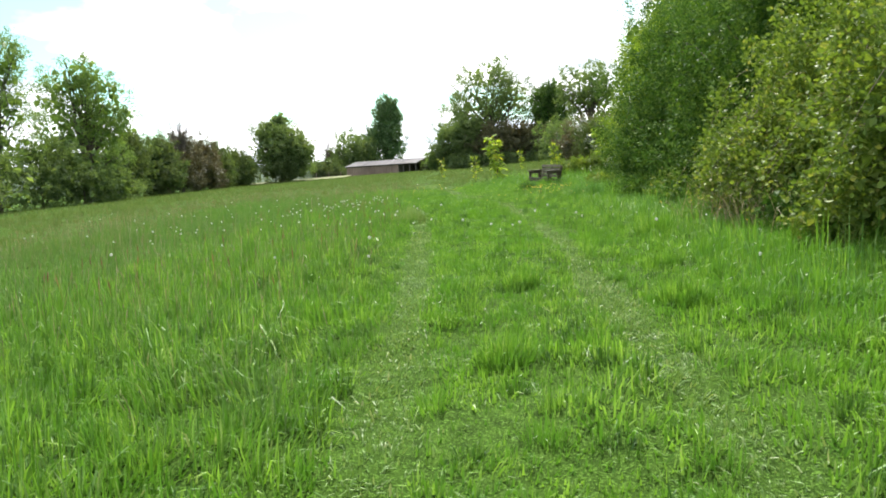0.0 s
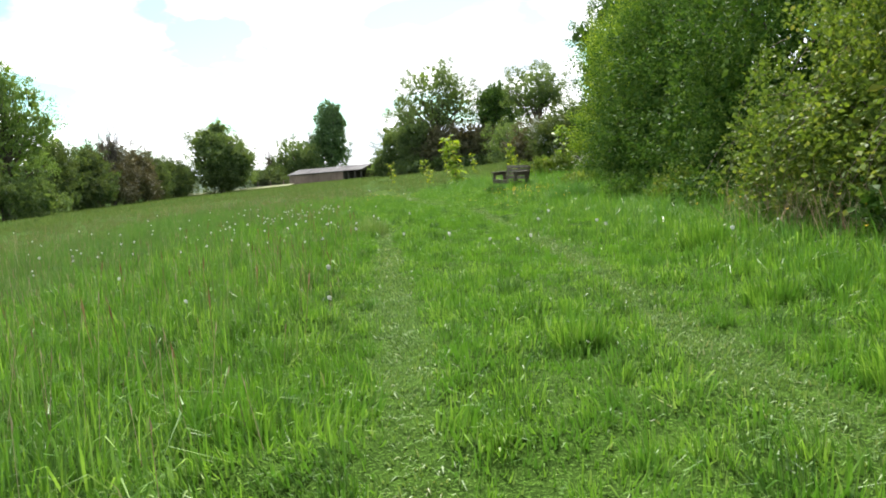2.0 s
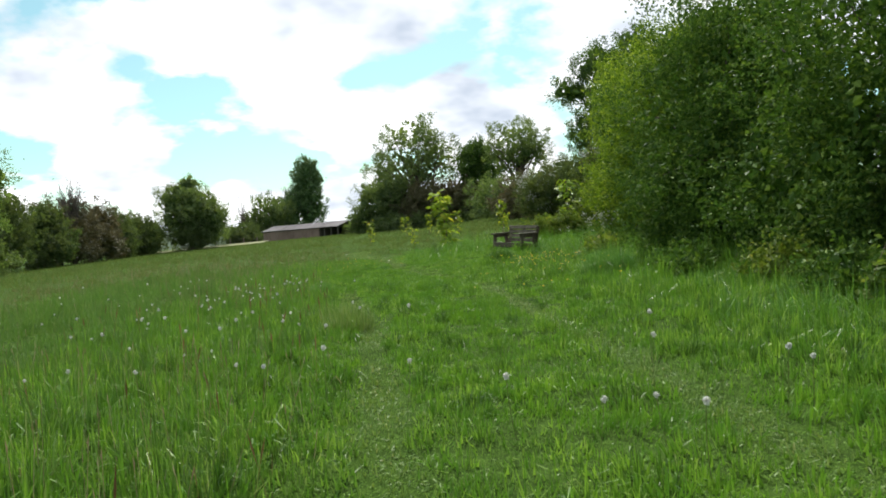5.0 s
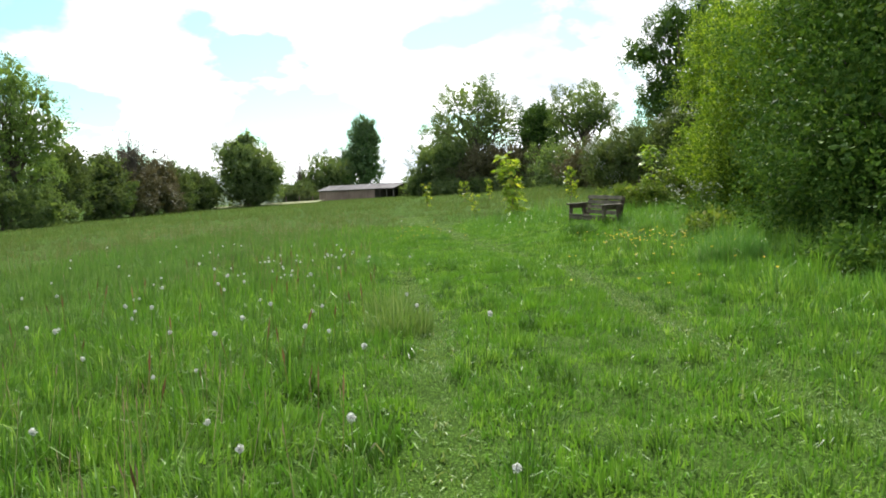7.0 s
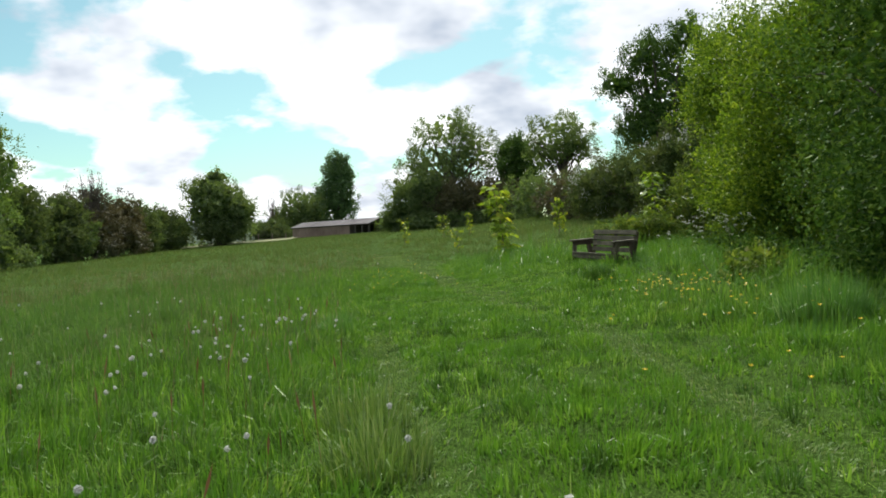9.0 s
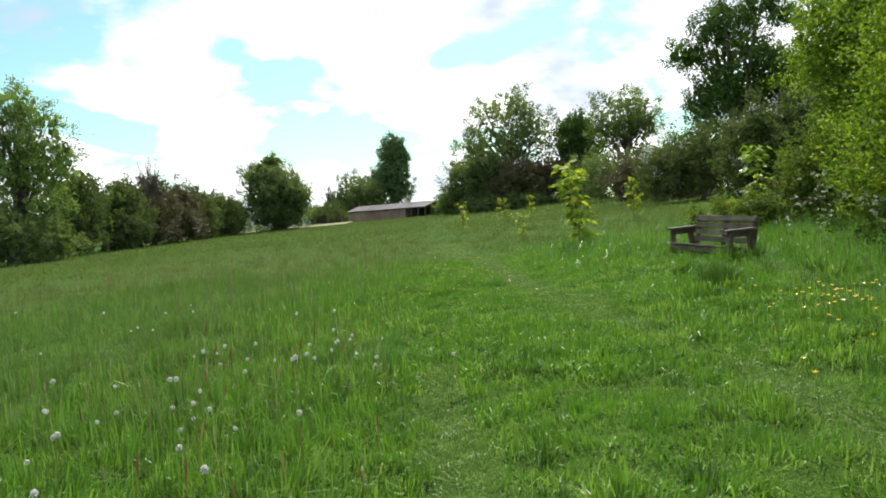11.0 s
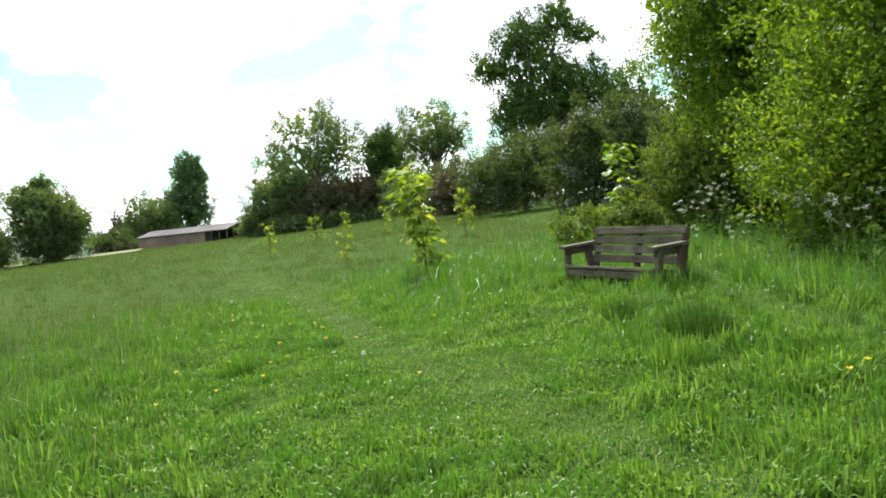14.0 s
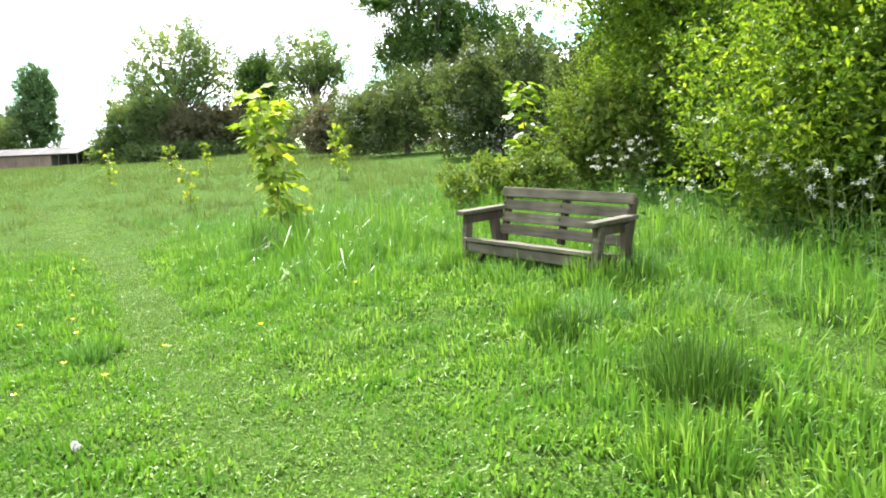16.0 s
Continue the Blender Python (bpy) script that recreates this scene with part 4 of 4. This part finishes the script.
def build_grass():
    hedge = lambda x, y: x < 6.6 + 0.12 * np.clip(y - 24, 0, 40)
    sward("lush_grass", "lush bright green grass in uneven clumps", GRASS, 128000, -4.4, 6.2, 1.2, 34.5, 0.0102, lambda x, y, u: (u > 1.6 * paths(x, y)) & ~((x < track_left(y) - 0.5) & (u < 0.45)), 71, 0.88, 1.05, 0.085, per=40)
    sward("meadow_grass", "taller meadow grass with browner tips", MEADOW, 112000, -9.5, 1.0, 1.0, 35, 0.0094, lambda x, y, u: (x < track_left(y) - 0.25), 72, 0.8, 1.08, 0.1, per=40)
    rng = np.random.default_rng(73)
    n = 64000
    y = rng.uniform(1.5, 42, n)
    which = rng.uniform(0, 1, n) < 0.4
    x = np.where(which, track_left(y), track_right(y)) + rng.normal(0, 1, n) * np.where(which, 0.2, 0.2 + 0.28 * sm(21, 26, y))
    ok = rng.uniform(0, 1, n) < 0.25 + paths(x, y)
    x, y = x[ok], y[ok]
    flow = np.stack([0.8 * wob(x, y, 3.0, 33), 0.8 * wob(x, y, 3.0, 34), 0 * x], 1)
    V, F = blades(x, y, rng.uniform(0.04, 0.13, len(x)), 0.0092, rng, 0.85, flow, rise=0.6)
    tagged(new("trodden_grass", mesh_of("trodden_grass", V, F, TRODDEN)), "short flattened grass along the trodden lines", "grass", kind="stuff")
    sward("coarse_grass", "coarse bluish grass along the hedge and round the sapling", BLUEGREEN, 80000, -0.2, 8.0, 2, 38, 0.0075, lambda x, y, u: hedge(x, y) & ((x > track_right(y) + 1.1) | ((y > 28.8) & (x > 0.7))) & (u < 0.8), 74, 0.95, 1.0, 0.09)
    sward("meadow_grass", "rough meadow grass across the middle of the field", HAYGRASS, 110000, -26, 12, 10, 66, 0.02, lambda x, y, u: hedge(x, y) & ((x < -8) | (y > 31.5)) & (u < np.clip(1.35 - np.hypot(x + 2, y - 22) / 60, 0.15, 1)), 75, 0.6, 0.95, 0.14, True)
    sward("meadow_grass", "distant meadow grass under the far trees", HAYGRASS, 75000, -40, 18, 28, 140, 0.045, lambda x, y, u: (u < 0.9) & (x < 7 + 0.09 * (y - 24)) & ((y > 55) | (x < -18)), 76, 0.4, 0.85, 0, True)
    sward("turf", "short dense bright turf in front of the bench", GRASS, 102000, -2.8, 3.4, 21.5, 33.5, 0.0135, lambda x, y, u: (tallness(x, y) < 0.26 + 0.06 * u) & (paths(x, y) < 0.3 + 0.4 * u), 79, 0.85, 0.8, 0.075, False, 0.025, 30)
    sward("turf", "short dense turf between the trodden lines", GRASS, 170000, -4.2, 4.6, 2.0, 22, 0.0145, lambda x, y, u: (tallness(x, y) < 0.34 + 0.06 * u) & (paths(x, y) < 0.08 + 0.2 * u), 80, 0.8, 0.75, 0.09, True, 0.02)
    # stalks gone to seed over the meadow
    rng = np.random.default_rng(77)
    n = 6500
    x, y = rng.uniform(-12, -0.4, n), rng.uniform(6, 42, n)
    ok = (x < track_left(y) - 0.35) & (wob(x, y, 0.6, 41) + rng.normal(0, 0.3, n) > -0.1)
    x, y = x[ok], y[ok]
    n = len(x)
    h = tallness(x, y) * rng.uniform(1.0, 1.55, n) + 0.06
    b = rng.normal(0, 0.12, (n, 2))
    z = land(x, y)
    p0 = np.stack([x, y, z], 1)
    p1 = p0 + np.stack([b[:, 0] * h, b[:, 1] * h, h], 1)
    ang = rng.uniform(0, 6.28, n)
    s = np.stack([np.cos(ang), np.sin(ang), 0 * ang], 1)
    d = (p1 - p0) / np.linalg.norm(p1 - p0, axis=1, keepdims=True)
    q = p1 - d * 0.07
    V = np.stack([p0 - s * 0.0015, p0 + s * 0.0015, q + s * 0.001, q - s * 0.001, q + d * 0.03 + s * 0.006, p1, q + d * 0.03 - s * 0.006], 1).reshape(-1, 3)
    k = np.arange(n)[:, None] * 7
    tagged(new("grass_seed_stalks", mesh_of("grass_seed_stalks", V, [k + [0, 1, 2, 3], k + [3, 2, 4, 5], ], SEEDHEAD)), "brownish grass stalks gone to seed over the meadow", "grass", kind="stuff")
    # dead stems under the brambles
    rng = np.random.default_rng(78)
    n = 420
    x, y = rng.normal(4.5, 0.28, n), rng.normal(12.2, 0.9, n)
    V, F = blades(x, y, rng.uniform(0.4, 1.0, n), 0.005, rng, 0.9)
    tagged(new("dead_stalks", mesh_of("dead_stalks", V, F, STRAW)), "dry straw-coloured stalks under the brambles", "dead stalks", kind="stuff")


build_grass()


def build_tufts(name, label, mat, seed, n):
    """Vigorous tufts standing out of the sward, too many to count."""
    rng = np.random.default_rng(seed)
    cx, cy = rng.uniform(-4.2, 5.2, n), rng.uniform(3.0, 31, n)
    mown = sm(22.5, 25, cy) * sm(-2.5, -1, cx) * (1 - sm(1.8, 3.0, cx))
    ok = (paths(cx, cy) < 0.25) & (rng.uniform(0, 1, n) > 0.75 * mown) 
    cx, cy, mown = cx[ok], cy[ok], mown[ok]
    n, m = len(cx), 46
    a, d = rng.uniform(0, 6.28, (n, m)), np.sqrt(rng.uniform(0, 1, (n, m)))
    r = rng.uniform(0.05, 0.13, (n, 1)) * (1 - 0.4 * mown[:, None])
    x, y = cx[:, None] + r * d * np.cos(a), cy[:, None] + r * d * np.sin(a)
    tilt = rng.normal(0, 0.5, (n, 1, 2))
    flow = np.stack([np.cos(a) * d * 1.3 + tilt[..., 0], np.sin(a) * d * 1.3 + tilt[..., 1], 0 * a], -1).reshape(-1, 3)
    h = (rng.uniform(0.12, 0.22, (n, 1)) * (1 - 0.5 * mown[:, None]) + 0.35 * (tallness(cx, cy)[:, None] - 0.12)) * rng.uniform(0.6, 1.2, (n, m)) * (1.1 - 0.35 * d)
    V, F = blades(x.ravel(), y.ravel(), h.ravel(), 0.0062, rng, 0.7, flow)
    tagged(new(name, mesh_of(name, V, F, mat)), label, "grass", kind="stuff")


build_tufts("grass_tufts", "vigorous bright tufts standing out of the sward", GRASS, 83, 1100)
build_tufts("dark_tufts", "darker coarse tufts scattered in the turf", DARKTUFT, 84, 520)


def build_sorrel():
    """Reddish seed spikes over the meadow beside the trodden line."""
    rng = np.random.default_rng(85)
    n = 130
    x, y = rng.uniform(-4.5, -0.5, n), rng.uniform(8, 24, n)
    ok = x < track_left(y) - 0.4
    x, y = x[ok], y[ok]
    n = len(x)
    h = rng.uniform(0.34, 0.55, n)
    p0 = np.stack([x, y, land(x, y)], 1)
    p1 = p0 + np.stack([rng.normal(0, 0.06, n), rng.normal(0, 0.06, n), h], 1)
    a = rng.uniform(0, 6.28, n)
    s = np.stack([np.cos(a), np.sin(a), 0 * a], 1)
    q, r = p0 + (p1 - p0) * 0.66, p0 + (p1 - p0) * 0.82
    V = np.stack([p0 - s * 0.0016, p0 + s * 0.0016, q + s * 0.0016, q - s * 0.0016, r + s * 0.008, p1, r - s * 0.008], 1).reshape(-1, 3)
    k = np.arange(n)[:, None] * 7
    tagged(new("sorrel_spikes", mesh_of("sorrel_spikes", V, [k + [0, 1, 2, 3], k + [3, 2, 4, 5], k + [3, 5, 6]], SORREL)), "reddish sorrel spikes standing over the meadow grass", "wild plants", kind="stuff")


build_sorrel()


def tussock(x, y, r, h, n, seed, mat, label):
    rng = np.random.default_rng(seed)
    a, d = rng.uniform(0, 6.28, n), r * np.sqrt(rng.uniform(0, 1, n))
    px, py = x + d * np.cos(a), y + d * np.sin(a)
    flow = np.stack([np.cos(a), np.sin(a), 0 * a], 1) * (d / r)[:, None] * 1.4
    V, F = blades(px, py, h * rng.uniform(0.55, 1.2, n) * (1.15 - 0.45 * d / r), 0.0075, rng, 0.5, flow)
    o = Vector((x, y, float(land(x, y))))
    ob = new("grass_tussock", mesh_of("grass_tussock", V - np.array(o), F, mat))
    ob.location = o
    tagged(ob, label, "grass tussock", "tussocks")


for k, (x, y, r, h, n, m) in enumerate([(-0.62, 17.5, 0.32, 0.42, 500, TRODDEN), (-0.75, 18.4, 0.3, 0.38, 420, TRODDEN), (2.42, 26.5, 0.2, 0.28, 420, DARKTUFT), (2.5, 25.4, 0.27, 0.36, 700, DARKTUFT), (-0.35, 28.1, 0.16, 0.2, 350, BLUEGREEN), (-1.25, 27.5, 0.2, 0.24, 450, GRASS), (-0.26, 28.3, 0.13, 0.2, 300, GRASS), (-1.54, 23.4, 0.2, 0.24, 500, BLUEGREEN), (-1.5, 22.5, 0.24, 0.3, 650, BLUEGREEN), (-1.2, 27.9, 0.2, 0.2, 420, GRASS), (2.78, 26.7, 0.2, 0.28, 500, BLUEGREEN), (2.55, 27.15, 0.16, 0.25, 380, GRASS), (2.05, 24.9, 0.22, 0.24, 500, GRASS), (2.78, 28.95, 0.2, 0.3, 320, GRASS), (3.28, 27.52, 0.22, 0.34, 420, GRASS), (3.25, 29.15, 0.2, 0.34, 260, BLUEGREEN), (3.8, 27.7, 0.24, 0.36, 360, BLUEGREEN), (2.95, 28.2, 0.34, 0.2, 420, BLUEGREEN), (3.6, 20.6, 0.42, 0.58, 1300, BLUEGREEN), (1.2, 8.6, 0.16, 0.22, 420, GRASS), (2.4, 7.4, 0.2, 0.26, 520, GRASS), (0.95, 6.1, 0.18, 0.22, 480, GRASS), (2.7, 9.3, 0.2, 0.24, 480, GRASS), (3.3, 12.0, 0.25, 0.4, 600, GRASS)]):
    tussock(x, y, r, h, n, 90 + k, m, "pale flopped clump of long grass" if m is TRODDEN else ["bright green tussock of long grass", "dark tussock of coarse grass in the turf"][m is not GRASS])


# ---- flowers ----
def dandelion():
    top = empty("dandelion_clock", pose(0, 0, -50), "white dandelion seed head on a thin stalk", "dandelion", "dandelion clocks")
    q = np.linspace(0, 1, 5)[:, None]
    V, F = tubes([(q * np.array([0.02, 0.01, 0.36]) + np.sin(q * 3) * np.array([0.01, 0, 0]), np.full(5, 0.0022))], 5)
    child("stalk", mesh_of("stalk", V, F, STEM, True), top)
    rng = np.random.default_rng(4)
    n = 110
    d = rng.normal(0, 1, (n, 3))
    d /= np.linalg.norm(d, axis=1, keepdims=True)
    V, F = leaves(np.array([0.02, 0.01, 0.37]) + d * rng.uniform(0.006, 0.017, (n, 1)), 0.011, np.cross(d, rng.normal(0, 1, (n, 3))), rng, 0, 0.8)
    child("seed_head", mesh_of("seed_head", V, F, FLUFF), top)
    return top


def buttercup():
    top = empty("buttercup", pose(0, 0, -50), "small yellow buttercup in the grass", "buttercup", "buttercups")
    q = np.linspace(0, 1, 4)[:, None]
    V, F = tubes([(q * np.array([-0.015, 0.01, 0.25]), np.full(4, 0.0016))], 4)
    child("stalk", mesh_of("stalk", V, F, STEM, True), top)
    b = bmesh.new()
    for k in range(5):
        a = k * 2 * math.pi / 5
        c = [b.verts.new((-0.015 + r * math.cos(a + t), 0.01 + r * math.sin(a + t), 0.25 + z)) for r, t, z in ((0.002, 0, 0), (0.013, 0.55, 0.005), (0.018, 0, 0.009), (0.013, -0.55, 0.005))]
        b.faces.new(c)
    part("petals", b, YELLOW, top)
    return top


def scatter(proto, spots, grow, rng):
    for x, y in spots:
        s = rng.uniform(*grow)
        m = pose(x, y, float(land(x, y)) - 0.01, rng.uniform(-7, 7), rng.uniform(-7, 7), rng.uniform(0, 360))
        ob = copy_thing(proto, m)
        ob.scale = (min(s, 1.1), min(s, 1.1), s)
    for o in (*proto.children_recursive, proto):
        bpy.data.objects.remove(o)


def build_flowers():
    rng = np.random.default_rng(12)
    spots = []
    for cx, cy, sx, sy, n in ((-2.6, 16.2, 0.8, 1.0, 12), (-2.4, 19.3, 0.9, 1.0, 20), (-2.1, 22.2, 0.6, 0.5, 15), (-4.6, 17.5, 1.6, 2.2, 22), (-2.2, 21.2, 0.8, 1.0, 14), (-6.5, 22, 2.0, 3.0, 20), (1.9, 12.3, 0.7, 1.2, 5), (-1.0, 14.5, 0.9, 1.6, 10), (3.2, 11.2, 0.8, 1.5, 3), (-4.0, 13.5, 1.5, 2.0, 12), (-3.6, 26, 1.2, 1.6, 7)):
        spots += list(zip(rng.normal(cx, sx, n), rng.normal(cy, sy, n)))
    spots += [(0.05, 13.2), (0.11, 15.8), (-0.43, 10.0), (0.95, 11.8), (1.39, 11.5), (-0.38, 16.9), (-0.15, 25.4), (-0.33, 9.4)]
    scatter(dandelion(), spots, (0.75, 1.15), rng)
    spots = []
    for cx, cy, sx, sy, n in ((2.75, 22.4, 0.4, 0.7, 85), (3.1, 20.2, 0.5, 0.9, 16), (-0.9, 26.6, 0.5, 0.9, 16), (4.3, 11.5, 0.5, 1.5, 10), (0.3, 27.0, 0.9, 1.0, 6), (-0.7, 30.2, 0.8, 1.0, 8), (2.4, 18.5, 0.7, 1.5, 10)):
        spots += list(zip(rng.normal(cx, sx, n), rng.normal(cy, sy, n)))
    spots = [(x, y) for x, y in spots if not (x > 1.8 and y > 23.4)]
    scatter(buttercup(), spots, (1.0, 1.45), rng)


build_flowers()


def cow_parsley(x, y, n, h, spread, seed, label):
    """A clump of stems with flat white flower heads."""
    rng = np.random.default_rng(seed)
    top = empty("cow_parsley", pose(x, y, float(land(x, y))), label, "wildflower", "cow parsley")
    P, O = [], []
    for k in range(n):
        b = np.array([*rng.normal(0, spread * 0.5, 2), -0.03])
        e = b + np.array([*rng.normal(0, spread * 0.5, 2), h * rng.uniform(0.6, 1.05)])
        q = np.linspace(0, 1, 6)[:, None]
        lines = [(b + (e - b) * q + np.sin(q * 3) * np.array([0.03, 0.02, 0]), np.linspace(0.006, 0.003, 6))]
        heads = []
        for j in range(4):
            s = b + (e - b) * rng.uniform(0.6, 0.95)
            t = e + np.array([*rng.normal(0, 0.12, 2), rng.uniform(-0.12, 0.05)])
            lines.append((np.linspace(s, t, 3), np.array([0.003, 0.002, 0.002])))
            heads.append(t)
        V, F = tubes(lines, 5)
        stem = child("stem", mesh_of("stem", V, F, STEM, True), top)
        for t in heads:
            m = 26
            a, d = rng.uniform(0, 6.28, m), 0.036 * np.sqrt(rng.uniform(0, 1, m))
            P.append(t + np.stack([d * np.cos(a), d * np.sin(a), rng.uniform(-0.022, 0.022, m)], 1))
            O.append((np.stack([np.cos(a), np.sin(a), 0.2 + 0 * a], 1), stem))
        c = b + (e - b) * rng.uniform(0.1, 0.5, (14, 1)) + rng.normal(0, 0.09, (14, 3))
        V, F = leaves(c, 0.13, rng.normal(0, 1, (14, 3)) * [1, 1, 0.3], rng, 0.8, 0.4)
        child("foliage", mesh_of("foliage", V, F, HAWTHORN), top)
    for p, (o, stem) in zip(P, O):
        V, F = leaves(p, 0.014, o, rng, 1.0, 0.9)
        child("flower_head", mesh_of("flower_head", V, F, UMBEL), stem)


cow_parsley(6.75, 32.0, 9, 1.05, 0.42, 201, "dense clump of cow parsley in white flower by the hedge")
cow_parsley(5.75, 28.3, 6, 1.2, 0.4, 202, "cow parsley with white flower heads under the hedge")
cow_parsley(5.5, 27.0, 5, 1.0, 0.4, 203, "straggling cow parsley in the hedge shade")
cow_parsley(5.35, 29.6, 3, 0.7, 0.3, 204, "low cow parsley at the grass edge")


# ---- nettles and docks at the foot of the hedge ----
for k, (x, y, w, h) in enumerate([(4.9, 8.2, 0.5, 0.55), (4.6, 9.6, 0.45, 0.5), (4.75, 11.0, 0.5, 0.6), (4.5, 12.3, 0.4, 0.5), (4.7, 15.6, 0.5, 0.55), (4.9, 17.3, 0.5, 0.6), (4.45, 19.2, 0.45, 0.5), (4.6, 24.3, 0.5, 0.55), (5.3, 25.9, 0.5, 0.6)]):
    tree("nettle_clump", "low leafy nettle clump at the foot of the hedge", "nettles", x, y, [(0, 0, h * 0.5, w, w * 1.3, h * 0.55), (0.2, w, h * 0.4, w * 0.7, w * 0.8, h * 0.45)], [HAWTHORN, BRAMBLE][k % 2], 900, 0.07, 60, 0.08, (0.008, h * 0.7), 8, 300 + k, group="hedge-foot plants", bark=STEM, stems=3, core=3)


# ---- arching bramble shoots ----
def bramble_shoots():
    """Long canes that arch out of the thicket over the grass, with leaves along them."""
    rng = np.random.default_rng(91)
    top = empty("bramble_shoots", pose(5.4, 11.6, float(land(5.4, 11.6))), "long arching bramble shoots hanging over the grass", "bramble")
    for k in range(26):
        y = rng.uniform(-3.0, 3.2)
        s = np.array([rng.uniform(-0.1, 0.5), y, rng.uniform(0.9, 2.4)])
        e = np.array([rng.uniform(-1.35, -0.6), y + rng.normal(0, 0.6), rng.uniform(0.15, 0.7)])
        c = (s + e) / 2 + np.array([-0.1, 0, rng.uniform(0.4, 1.0)])
        q = np.linspace(0, 1, 12)[:, None]
        line = (1 - q) ** 2 * s + 2 * q * (1 - q) * c + q * q * e
        V, F = tubes([(line, 0.006 * (1.1 - 0.8 * q[:, 0]))], 5)
        cane = child("cane", mesh_of("cane", V, F, TWIG, True), top)
        m = 80
        t = rng.uniform(0.15, 1.0, (m, 1))
        p = (1 - t) ** 2 * s + 2 * t * (1 - t) * c + t * t * e + rng.normal(0, 0.06, (m, 3))
        V, F = leaves(p, 0.075, rng.normal(0, 1, (m, 3)) * [1, 1, 0.4], rng, 0.8, 0.7)
        child("foliage", mesh_of("foliage", V, F, BRAMBLE), cane)


bramble_shoots()
